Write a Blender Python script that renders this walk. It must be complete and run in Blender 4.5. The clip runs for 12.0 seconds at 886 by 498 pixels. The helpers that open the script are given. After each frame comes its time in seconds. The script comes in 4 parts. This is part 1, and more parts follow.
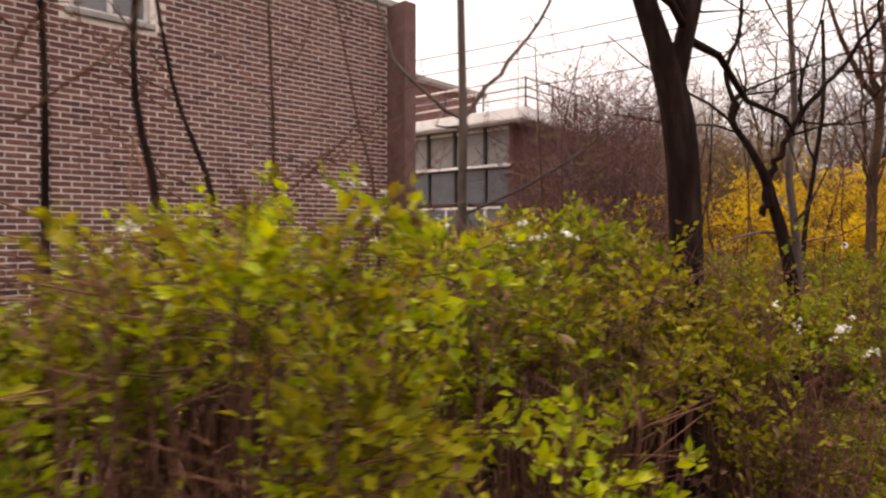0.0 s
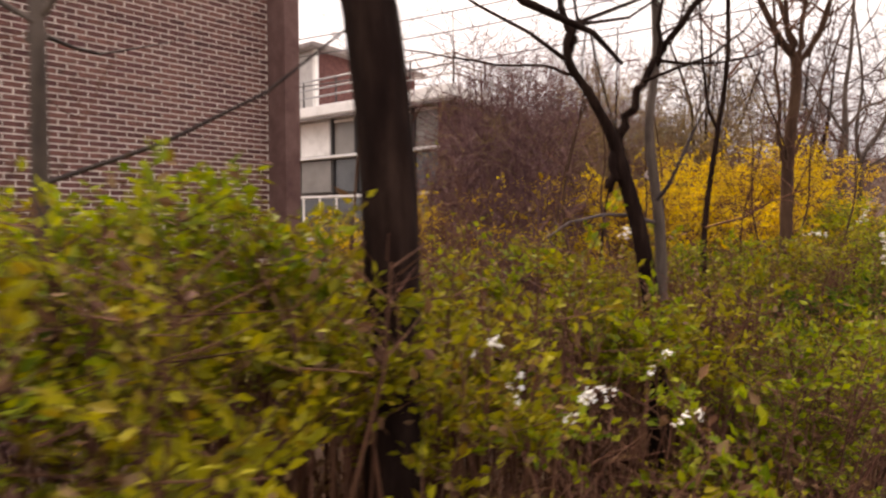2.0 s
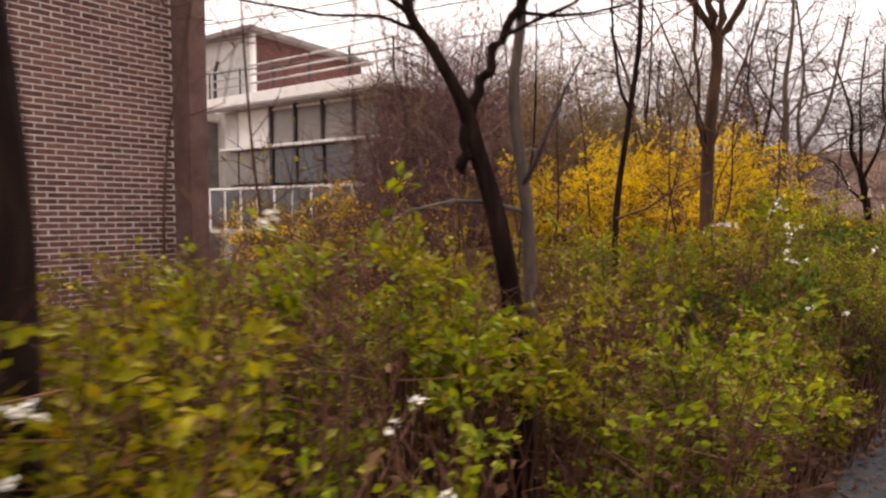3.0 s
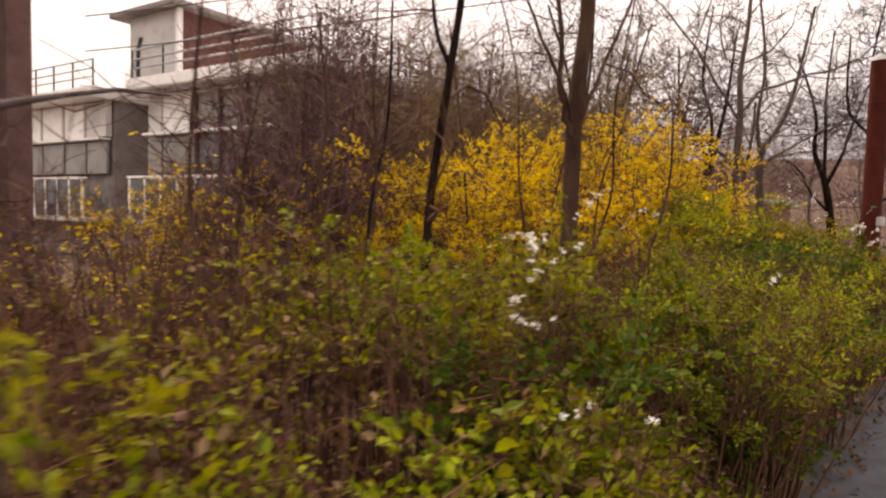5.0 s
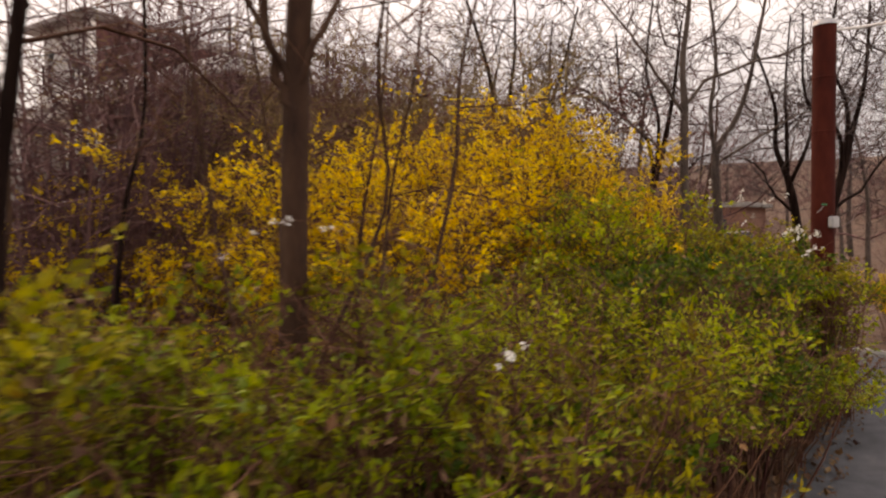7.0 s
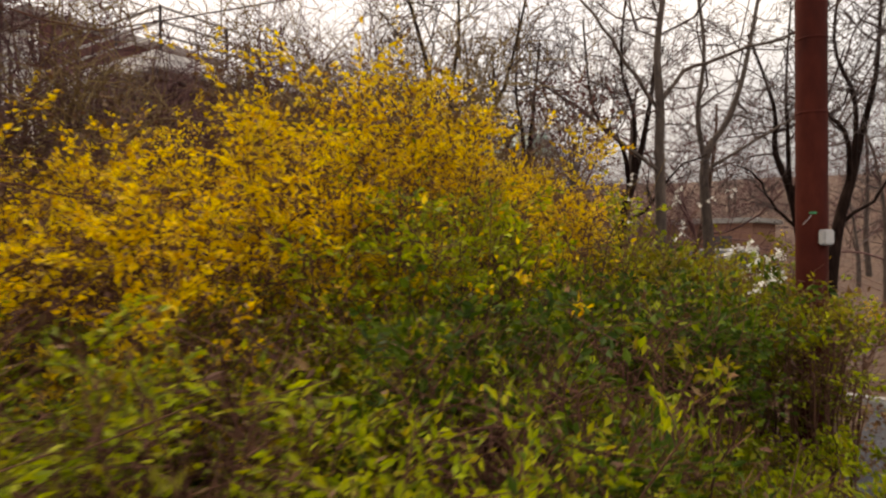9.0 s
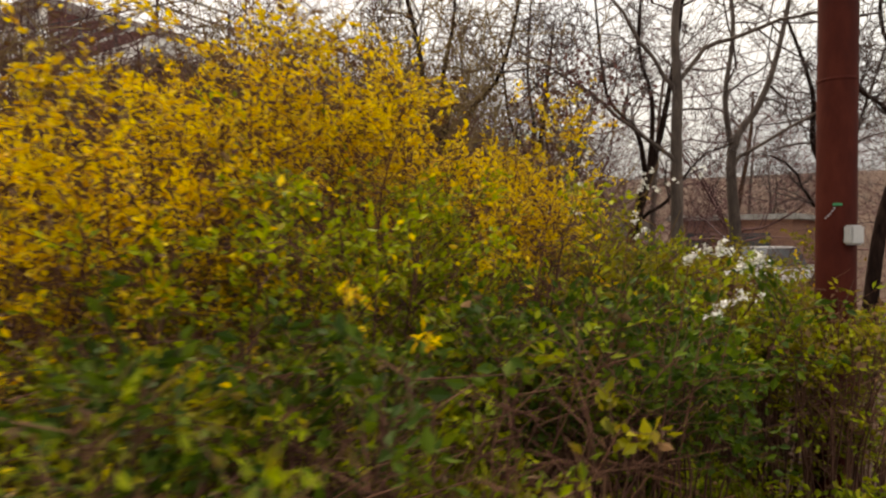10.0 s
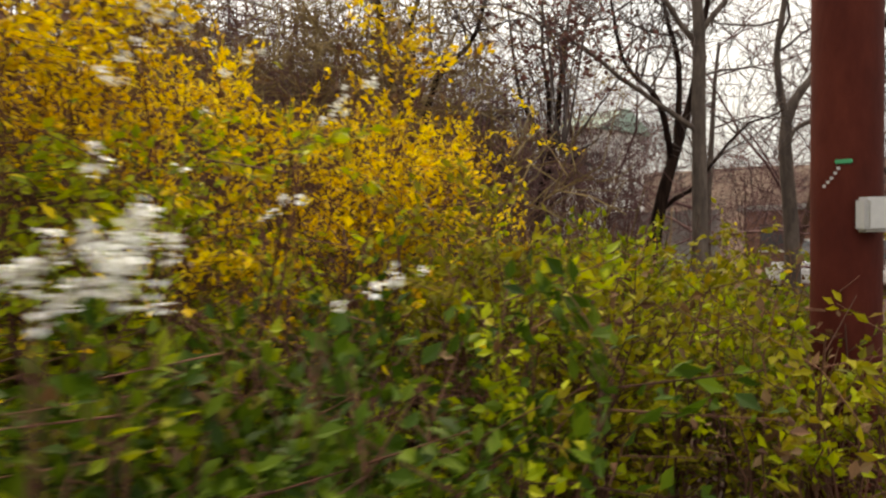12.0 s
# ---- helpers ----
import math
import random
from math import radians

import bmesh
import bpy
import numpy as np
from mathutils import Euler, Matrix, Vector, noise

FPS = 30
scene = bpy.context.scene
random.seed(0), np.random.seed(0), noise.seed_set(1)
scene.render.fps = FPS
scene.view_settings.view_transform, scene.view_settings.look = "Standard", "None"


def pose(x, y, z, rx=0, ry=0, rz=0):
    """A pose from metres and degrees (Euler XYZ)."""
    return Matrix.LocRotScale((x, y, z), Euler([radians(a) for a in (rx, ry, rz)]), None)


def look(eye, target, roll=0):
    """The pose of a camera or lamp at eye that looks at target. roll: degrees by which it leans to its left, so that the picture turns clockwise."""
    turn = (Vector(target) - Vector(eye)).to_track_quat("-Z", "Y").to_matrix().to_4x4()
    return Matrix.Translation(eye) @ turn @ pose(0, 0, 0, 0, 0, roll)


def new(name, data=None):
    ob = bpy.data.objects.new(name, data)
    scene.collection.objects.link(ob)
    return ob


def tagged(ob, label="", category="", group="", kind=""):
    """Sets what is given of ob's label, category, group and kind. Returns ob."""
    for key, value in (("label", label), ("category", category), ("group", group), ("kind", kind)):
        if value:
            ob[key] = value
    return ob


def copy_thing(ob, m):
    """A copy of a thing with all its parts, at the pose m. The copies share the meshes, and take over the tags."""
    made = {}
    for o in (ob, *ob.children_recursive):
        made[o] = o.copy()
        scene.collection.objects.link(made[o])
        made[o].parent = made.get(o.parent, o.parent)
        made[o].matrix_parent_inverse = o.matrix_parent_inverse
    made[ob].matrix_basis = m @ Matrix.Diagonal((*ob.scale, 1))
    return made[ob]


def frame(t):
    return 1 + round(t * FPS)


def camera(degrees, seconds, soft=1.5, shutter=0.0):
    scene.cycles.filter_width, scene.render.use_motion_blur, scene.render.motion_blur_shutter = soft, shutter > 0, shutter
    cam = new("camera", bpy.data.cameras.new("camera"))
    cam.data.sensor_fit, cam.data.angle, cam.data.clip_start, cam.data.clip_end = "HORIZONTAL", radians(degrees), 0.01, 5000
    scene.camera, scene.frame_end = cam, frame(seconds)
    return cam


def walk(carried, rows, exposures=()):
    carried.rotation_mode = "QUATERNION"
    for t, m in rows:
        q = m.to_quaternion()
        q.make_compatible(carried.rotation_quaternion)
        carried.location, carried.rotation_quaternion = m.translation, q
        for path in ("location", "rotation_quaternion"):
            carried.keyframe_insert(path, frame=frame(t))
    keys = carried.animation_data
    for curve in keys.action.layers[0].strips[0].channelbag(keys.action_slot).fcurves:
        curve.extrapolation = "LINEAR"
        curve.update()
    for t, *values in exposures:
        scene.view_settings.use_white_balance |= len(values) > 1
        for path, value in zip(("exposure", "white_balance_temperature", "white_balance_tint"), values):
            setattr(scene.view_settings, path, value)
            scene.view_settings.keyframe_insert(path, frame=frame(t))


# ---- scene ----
# camera and walk: seconds, eye (m), degrees turned left of +Y, degrees tilted down, roll
cam = camera(70, 12.0, soft=2.3, shutter=0.5)
PATH = [
    (0, 0.008, 0.086, 1.518, 46.81, 1.35, 0.17),
    (0.5, -0.006, 0.472, 1.504, 46.37, 1.91, 0.37),
    (1, -0.047, 0.858, 1.500, 45.99, 2.08, -0.11),
    (1.5, -0.051, 1.217, 1.501, 45.29, 2.28, -0.08),
    (2, -0.058, 1.601, 1.501, 43.96, 2.40, -0.07),
    (2.5, -0.049, 1.962, 1.494, 42.48, 2.55, -0.34),
    (3, -0.029, 2.340, 1.485, 40.71, 3.06, -0.10),
    (3.2, -0.031, 2.496, 1.467, 40.62, 3.46, -0.19),
    (4.8, 0.019, 3.851, 1.503, 39.34, 3.32, 1.59),
    (5.5, -0.000, 4.457, 1.488, 38.61, 3.10, 0.69),
    (6, 0.011, 4.838, 1.490, 38.52, 2.67, 0.22),
    (6.5, 0.061, 5.243, 1.514, 38.63, 2.12, -0.27),
    (7, 0.092, 5.668, 1.513, 38.39, 1.92, -0.63),
    (7.5, 0.117, 6.093, 1.519, 37.95, 2.24, -0.24),
    (7.7, 0.119, 6.262, 1.517, 37.78, 2.34, -0.24),
    (9.3, 0.011, 7.592, 1.499, 40.57, 0.24, -0.38),
    (9.5, 0.006, 7.744, 1.500, 41.30, 0.55, -0.37),
    (10, 0.003, 8.138, 1.504, 43.00, 0.88, 0.04),
    (10.5, -0.045, 8.520, 1.501, 44.47, 1.04, 0.09),
    (11, -0.044, 8.875, 1.495, 46.41, 1.17, 0.19),
    (11.5, -0.062, 9.263, 1.492, 47.69, 1.34, -0.27),
    (12, -0.061, 9.634, 1.481, 49.96, 1.23, -0.52),]
walk(cam, [(t, pose(x, y, z, 90 - tilt, 0, turn) @ pose(0, 0, 0, 0, 0, lean)) for t, x, y, z, turn, tilt, lean in PATH],
     exposures=[(0, 0.99, 8900, 29), (2, 1.0, 8900, 28), (3, 0.92, 8800, 27), (5, 0.82, 9200, 28), (6, 0.56, 9200, 28), (7.5, 0.5, 9100, 27), (9.5, 0.54, 8900, 18), (12, 0.86, 8700, 13)])

# ---- overcast light ----
world = bpy.data.worlds.new("overcast_sky")
scene.world = world
world.use_nodes = True
wn, wl = world.node_tree.nodes, world.node_tree.links
sky = wn.new("ShaderNodeTexSky")
sky.sky_type, sky.sun_disc = "NISHITA", False
sky.sun_elevation, sky.sun_rotation = radians(50), radians(-67)
sky.dust_density, sky.air_density = 4.0, 1.2
cloud = wn.new("ShaderNodeTexNoise")
cloud.inputs["Scale"].default_value, cloud.inputs["Detail"].default_value = 2.2, 5
cramp = wn.new("ShaderNodeValToRGB")
cramp.color_ramp.elements[0].position, cramp.color_ramp.elements[0].color = 0.32, (6.3, 7.4, 8.9, 1)
cramp.color_ramp.elements[1].position, cramp.color_ramp.elements[1].color = 0.66, (9.9, 11.1, 12.2, 1)
wmix = wn.new("ShaderNodeMixRGB")
wmix.inputs[0].default_value = 0.8
wtex = wn.new("ShaderNodeTexCoord")
wl.new(wtex.outputs["Generated"], cloud.inputs["Vector"])
wl.new(cloud.outputs["Fac"], cramp.inputs["Fac"])
wl.new(sky.outputs[0], wmix.inputs[1])
wl.new(cramp.outputs[0], wmix.inputs[2])
# an overcast sky is about twice as bright overhead as at the horizon
wsep = wn.new("ShaderNodeSeparateXYZ")
wl.new(wtex.outputs["Generated"], wsep.inputs[0])
wrise = wn.new("ShaderNodeMapRange")
wrise.inputs["To Min"].default_value, wrise.inputs["To Max"].default_value = 0.5, 1.9
wl.new(wsep.outputs["Z"], wrise.inputs["Value"])
wmul = wn.new("ShaderNodeVectorMath")
wmul.operation = "SCALE"
wl.new(wmix.outputs[0], wmul.inputs[0])
wl.new(wrise.outputs[0], wmul.inputs["Scale"])
wl.new(wmul.outputs[0], wn["Background"].inputs["Color"])
wn["Background"].inputs["Strength"].default_value = 0.097
sun = new("sun", bpy.data.lights.new("sun", "SUN"))
sun.data.energy, sun.data.angle, sun.data.color = 1.5, radians(25), (1, 0.9, 0.77)
sun.matrix_world = look((-7, 6, 9), (0, 3, 0))


# ---- materials ----
def material(name, stops, rough=0.8, scale=6.0, per="noise", bump=0.0, bump_scale=60.0, metal=0.0, through_light=0.0, stretch=(1, 1, 1), spec=0.3):
    """stops: colours across the ramp. per: noise, island or object, what picks the colour."""
    m = bpy.data.materials.new(name)
    m.use_nodes = True
    n, l = m.node_tree.nodes, m.node_tree.links
    bsdf = n["Principled BSDF"]
    bsdf.inputs["Roughness"].default_value, bsdf.inputs["Metallic"].default_value = rough, metal
    bsdf.inputs["Specular IOR Level"].default_value = spec
    co = n.new("ShaderNodeTexCoord")
    mp = n.new("ShaderNodeMapping")
    mp.inputs["Scale"].default_value = stretch
    l.new(co.outputs["Object"], mp.inputs["Vector"])
    tex = n.new("ShaderNodeTexNoise")
    tex.inputs["Scale"].default_value, tex.inputs["Detail"].default_value, tex.inputs["Roughness"].default_value = scale, 8, 0.65
    l.new(mp.outputs[0], tex.inputs["Vector"])
    ramp = n.new("ShaderNodeValToRGB")
    el = ramp.color_ramp.elements
    lo, hi = (0.3, 0.7) if per == "noise" else (0.0, 1.0)
    for i, c in enumerate(stops):
        e = el[i] if i < 2 else el.new(1.0)
        e.position = lo + (hi - lo) * i / (len(stops) - 1)
        e.color = (*c, 1)
    if per == "noise":
        l.new(tex.outputs["Fac"], ramp.inputs["Fac"])
        colour = ramp.outputs[0]
    else:
        src = n.new("ShaderNodeNewGeometry").outputs["Random Per Island"] if per == "island" else n.new("ShaderNodeObjectInfo").outputs["Random"]
        l.new(src, ramp.inputs["Fac"])
        mix = n.new("ShaderNodeMixRGB")
        mix.blend_type = "MULTIPLY"
        mix.inputs[0].default_value = 0.7
        r2 = n.new("ShaderNodeValToRGB")
        r2.color_ramp.elements[0].position, r2.color_ramp.elements[0].color = 0.3, (0.35, 0.35, 0.35, 1)
        r2.color_ramp.elements[1].position, r2.color_ramp.elements[1].color = 0.65, (1.25, 1.25, 1.25, 1)
        l.new(tex.outputs["Fac"], r2.inputs["Fac"])
        l.new(ramp.outputs[0], mix.inputs[1])
        l.new(r2.outputs[0], mix.inputs[2])
        colour = mix.outputs[0]
    l.new(colour, bsdf.inputs["Base Color"])
    if bump:
        bt = n.new("ShaderNodeTexNoise")
        bt.inputs["Scale"].default_value, bt.inputs["Detail"].default_value = bump_scale, 6
        l.new(mp.outputs[0], bt.inputs["Vector"])
        bn = n.new("ShaderNodeBump")
        bn.inputs["Strength"].default_value, bn.inputs["Distance"].default_value = bump, 0.02
        l.new(bt.outputs["Fac"], bn.inputs["Height"])
        l.new(bn.outputs[0], bsdf.inputs["Normal"])
    if through_light:
        tr = n.new("ShaderNodeBsdfTranslucent")
        l.new(colour, tr.inputs["Color"])
        ms = n.new("ShaderNodeMixShader")
        ms.inputs[0].default_value = through_light
        l.new(bsdf.outputs[0], ms.inputs[1])
        l.new(tr.outputs[0], ms.inputs[2])
        l.new(ms.outputs[0], n["Material Output"].inputs["Surface"])
    return m


LEAF_LIME = material("leaf_lime", [(0.11, 0.15, 0.003), (0.26, 0.33, 0.006), (0.39, 0.43, 0.008), (0.24, 0.18, 0.008)], 0.55, 2.2, "island", through_light=0.42, spec=0.2)
LEAF_GREEN = material("leaf_green", [(0.07, 0.11, 0.003), (0.16, 0.21, 0.005), (0.27, 0.31, 0.007), (0.15, 0.1, 0.007)], 0.55, 2.2, "island", through_light=0.42, spec=0.2)
LEAF_OLIVE = material("leaf_olive", [(0.1, 0.095, 0.004), (0.21, 0.2, 0.006), (0.31, 0.28, 0.008), (0.17, 0.1, 0.007)], 0.6, 2.2, "island", through_light=0.42, spec=0.2)
# leaf green darkened to hold the shade of hedge hollows and undersides
LEAF_SHADED = material("leaf_shaded", [(0.018, 0.042, 0.003), (0.045, 0.088, 0.004), (0.1, 0.15, 0.006)], 0.6, 2.2, "island", through_light=0.35, spec=0.15)
LEAF_DRY = material("leaf_dry", [(0.08, 0.04, 0.015), (0.17, 0.085, 0.03), (0.11, 0.05, 0.035), (0.24, 0.15, 0.07)], 0.8, 5, "island", through_light=0.2)
LEAF_RED = material("leaf_dark_red", [(0.07, 0.025, 0.025), (0.13, 0.05, 0.045), (0.1, 0.045, 0.03)], 0.8, 5, "island", through_light=0.2)
PETAL_YELLOW = material("petal_yellow", [(0.8, 0.55, 0.002), (0.9, 0.7, 0.004), (0.78, 0.5, 0.003), (0.5, 0.25, 0.004)], 0.6, 2.0, "island", through_light=0.45)
PETAL_WHITE = material("petal_white", [(0.78, 0.78, 0.7), (0.86, 0.86, 0.83)], 0.6, 30, "island", through_light=0.3)
BARK_DARK = material("bark_dark", [(0.006, 0.003, 0.0025), (0.015, 0.008, 0.0065), (0.036, 0.021, 0.016)], 0.95, 18, bump=1.0, bump_scale=38, stretch=(1, 1, 0.2), spec=0.06)
BARK_GREY = material("bark_grey", [(0.04, 0.03, 0.026), (0.08, 0.06, 0.05), (0.13, 0.1, 0.085)], 0.9, 14, bump=0.6, bump_scale=50, stretch=(1, 1, 0.3), spec=0.2)
BARK_BROWN = material("bark_brown", [(0.025, 0.012, 0.008), (0.055, 0.027, 0.016), (0.09, 0.05, 0.03)], 0.9, 12, bump=0.6, bump_scale=50, stretch=(1, 1, 0.3), spec=0.2)
TWIG_BROWN = material("twig_brown", [(0.042, 0.015, 0.009), (0.09, 0.037, 0.021), (0.15, 0.07, 0.041), (0.075, 0.023, 0.019)], 0.85, 8, "island", spec=0.2)
TWIG_PURPLE = material("twig_purple", [(0.06, 0.026, 0.028), (0.11, 0.052, 0.053), (0.16, 0.087, 0.08)], 0.85, 8, "island", spec=0.2)
TWIG_TAN = material("twig_tan", [(0.11, 0.065, 0.03), (0.19, 0.125, 0.055), (0.26, 0.19, 0.08)], 0.85, 8, "island", spec=0.2)
TWIG_GREY = material("twig_grey", [(0.04, 0.03, 0.032), (0.075, 0.058, 0.056), (0.12, 0.09, 0.082)], 0.85, 8, "island", spec=0.2)
LITTER = material("leaf_litter", [(0.03, 0.017, 0.012), (0.068, 0.038, 0.026), (0.11, 0.066, 0.045), (0.06, 0.046, 0.02)], 0.95, 3.5, bump=0.9, bump_scale=25)
ASPHALT = material("asphalt", [(0.045, 0.047, 0.052), (0.065, 0.067, 0.074), (0.09, 0.09, 0.097)], 0.9, 5, bump=0.5, bump_scale=180)
CONCRETE = material("concrete", [(0.2, 0.19, 0.18), (0.28, 0.27, 0.25), (0.35, 0.34, 0.32)], 0.9, 6, bump=0.3, bump_scale=90)
MORTAR = material("mortar", [(0.55, 0.48, 0.43), (0.78, 0.7, 0.63)], 0.95, 9, bump=0.5, bump_scale=120)
BRICK = material("brick_red", [(0.085, 0.034, 0.032), (0.135, 0.057, 0.05), (0.19, 0.086, 0.07), (0.11, 0.043, 0.043)], 0.9, 9, "island", bump=0.4, bump_scale=90)
BRICK_EACH = material("brick_red_single", [(0.085, 0.034, 0.032), (0.135, 0.057, 0.05), (0.19, 0.086, 0.07), (0.11, 0.043, 0.043)], 0.9, 9, "object", bump=0.4, bump_scale=90)
WHITE_PAINT = material("white_paint", [(0.62, 0.6, 0.57), (0.78, 0.76, 0.73), (0.82, 0.8, 0.78)], 0.7, 3, bump=0.15, bump_scale=30)
GREY_PLASTER = material("grey_plaster", [(0.38, 0.36, 0.35), (0.5, 0.48, 0.46), (0.56, 0.54, 0.52)], 0.85, 2.5, bump=0.2, bump_scale=60)
DARK_PLASTER = material("dark_plaster", [(0.15, 0.125, 0.12), (0.22, 0.19, 0.18), (0.28, 0.24, 0.23)], 0.85, 2.5, bump=0.2, bump_scale=60)
RUST_STEEL = material("rust_red_steel", [(0.034, 0.006, 0.004), (0.06, 0.01, 0.006), (0.088, 0.017, 0.01)], 0.8, 7, bump=0.12, bump_scale=60, stretch=(1, 1, 0.4), spec=0.12)
STEEL = material("galvanised_steel", [(0.3, 0.3, 0.3), (0.45, 0.45, 0.45)], 0.45, 20, metal=0.7)
PIER = material("pier_render", [(0.085, 0.042, 0.038), (0.125, 0.066, 0.058), (0.165, 0.095, 0.083)], 0.9, 4, bump=0.3, bump_scale=70)
DARK_METAL = material("dark_metal", [(0.03, 0.03, 0.032), (0.06, 0.055, 0.055)], 0.6, 20, metal=0.2)
GREY_PLASTIC = material("grey_plastic", [(0.34, 0.33, 0.33), (0.46, 0.45, 0.44)], 0.5, 10)
GREEN_TAPE = material("green_tape", [(0.02, 0.2, 0.08), (0.03, 0.28, 0.12)], 0.5, 10)
GLASS_PALE = material("glass_over_blinds", [(0.16, 0.145, 0.13), (0.27, 0.25, 0.23)], 0.25, 0.8, spec=0.5)
GLASS = material("window_glass", [(0.05, 0.055, 0.06), (0.09, 0.095, 0.1)], 0.08, 1.5, spec=0.7)
CAR_WHITE = material("car_paint_white", [(0.7, 0.7, 0.7), (0.78, 0.78, 0.78)], 0.25, 4, spec=0.6)
RUBBER = material("rubber", [(0.02, 0.02, 0.02), (0.035, 0.035, 0.035)], 0.8, 20)
ROOF_GREEN = material("green_roof_sheet", [(0.2, 0.3, 0.25), (0.3, 0.4, 0.34)], 0.6, 3)
BRICK_ORANGE = material("orange_brick", [(0.2, 0.1, 0.07), (0.27, 0.14, 0.1)], 0.9, 6, bump=0.3)
CABLE = material("black_cable", [(0.05, 0.05, 0.055), (0.08, 0.08, 0.085)], 0.6, 10)

# ---- mesh tools ----
rng = np.random.default_rng(7)


def mesh_from(name, verts, faces, smooth=False):
    """One mesh from arrays: verts (n, 3) and a list of face arrays (m, k)."""
    me = bpy.data.meshes.new(name)
    verts = np.asarray(verts, dtype=np.float32)
    faces = [np.asarray(f, dtype=np.int32) for f in faces if len(f)]
    me.vertices.add(len(verts))
    me.vertices.foreach_set("co", verts.ravel())
    loops = np.concatenate([f.ravel() for f in faces])
    counts = np.concatenate([np.full(len(f), f.shape[1], dtype=np.int32) for f in faces])
    me.loops.add(len(loops))
    me.loops.foreach_set("vertex_index", loops)
    me.polygons.add(len(counts))
    me.polygons.foreach_set("loop_start", np.concatenate([[0], np.cumsum(counts)[:-1]]).astype(np.int32))
    me.polygons.foreach_set("use_smooth", np.full(len(counts), smooth))
    me.update(calc_edges=True)
    return me


def put(name, me, mat, parent=None, label="", kind=""):
    """A mesh as one object, a part when it has a parent."""
    me.materials.append(mat)
    ob = new(name, me)
    ob.parent = parent
    return tagged(ob, label=label, kind=kind)


def part(name, bm, mat, parent=None, label="", kind=""):
    me = bpy.data.meshes.new(name)
    bm.to_mesh(me)
    bm.free()
    return put(name, me, mat, parent, label, kind)


def base(name, x, y, z=0.0, label="", category="", group="", kind=""):
    ob = new(name)
    ob.location = (x, y, z)
    ob.empty_display_size = 0.2
    return tagged(ob, label, category, group, kind)


def box(bm, lo, hi, bevel=0.0):
    """A box between two corners, with bevelled edges."""
    lo, hi = Vector(lo), Vector(hi)
    made = bmesh.ops.create_cube(bm, size=1.0, matrix=Matrix.Translation((lo + hi) / 2) @ Matrix.Diagonal((*(hi - lo), 1)))
    if bevel:
        edges = {e for v in made["verts"] for e in v.link_edges}
        bmesh.ops.bevel(bm, geom=list(edges), offset=bevel, segments=2, affect="EDGES")
    return bm


def block(name, lo, hi, mat, parent=None, bevel=0.0, label="", kind=""):
    return part(name, box(bmesh.new(), lo, hi, bevel), mat, parent, label, kind)


def tubes(paths):
    """Tapering tubes along polylines: (points, first radius, last radius, sides)."""
    vs, fs, at = [], [], 0
    for pts, r0, r1, sides in paths:
        pts = np.asarray(pts, dtype=float)
        k = len(pts)
        d = pts[-1] - pts[0]
        d = d / (np.linalg.norm(d) + 1e-9)
        a = np.cross(d, (0.31, 0.95, 0.05) if abs(d[1]) < 0.9 else (1, 0, 0))
        a /= np.linalg.norm(a)
        b = np.cross(d, a)
        ang = np.arange(sides) * 2 * np.pi / sides
        ring = np.cos(ang)[:, None] * a + np.sin(ang)[:, None] * b
        r = np.linspace(r0, r1, k) if np.isscalar(r0) else np.asarray(r0)
        vs.append((pts[:, None] + r[:, None, None] * ring).reshape(-1, 3))
        i, j = np.meshgrid(np.arange(k - 1), np.arange(sides), indexing="ij")
        j2 = (j + 1) % sides
        fs.append((at + np.stack([i * sides + j, i * sides + j2, (i + 1) * sides + j2, (i + 1) * sides + j], -1)).reshape(-1, 4))
        at += k * sides
    return np.concatenate(vs), [np.concatenate(fs)]


def unit(v):
    return v / (np.linalg.norm(v, axis=-1, keepdims=True) + 1e-9)


def leaves(centres, size, flat=0.5, along=None, slim=0.5):
    """Folded leaf blades, two triangles each, round the centres."""
    n = len(centres)
    d = rng.normal(size=(n, 3)) if along is None else along + rng.normal(size=(n, 3)) * 0.6
    d = unit(d)
    up = rng.normal(size=(n, 3)) * (1 - flat) + np.array([0, 0, 1.0]) * flat
    side = unit(np.cross(d, up))
    nor = np.cross(side, d)
    s = size * rng.uniform(0.6, 1.3, (n, 1))
    mid = centres + d * s * 0.45
    v = np.stack([centres, mid + side * s * slim * 0.5 + nor * s * 0.1, centres + d * s, mid - side * s * slim * 0.5 + nor * s * 0.1], 1)
    q = np.arange(n)[:, None] * 4
    return v.reshape(-1, 3), [np.concatenate([q + np.array([0, 1, 2]), q + np.array([0, 2, 3])])]


def merge(pieces):
    vs, by = [], {}
    at = 0
    for v, fs in pieces:
        for f in fs:
            by.setdefault(f.shape[1], []).append(f + at)
        vs.append(v)
        at += len(v)
    return np.concatenate(vs), [np.concatenate(f) for f in by.values()]


def bend(p, d, length, steps, wander, lift=0.0):
    """A wandering polyline from p along d."""
    pts = [np.asarray(p, dtype=float)]
    d = unit(np.asarray(d, dtype=float))
    for _ in range(steps):
        d = unit(d + rng.normal(size=3) * wander + np.array([0, 0, lift]))
        pts.append(pts[-1] + d * length / steps)
    return np.array(pts)


def sample(pts, f):
    """Points at fractions f of polyline pts, and its direction there."""
    x = np.asarray(f) * (len(pts) - 1)
    i = np.minimum(x.astype(int), len(pts) - 2)
    w = (x - i)[:, None]
    return pts[i] * (1 - w) + pts[i + 1] * w, unit(pts[i + 1] - pts[i])


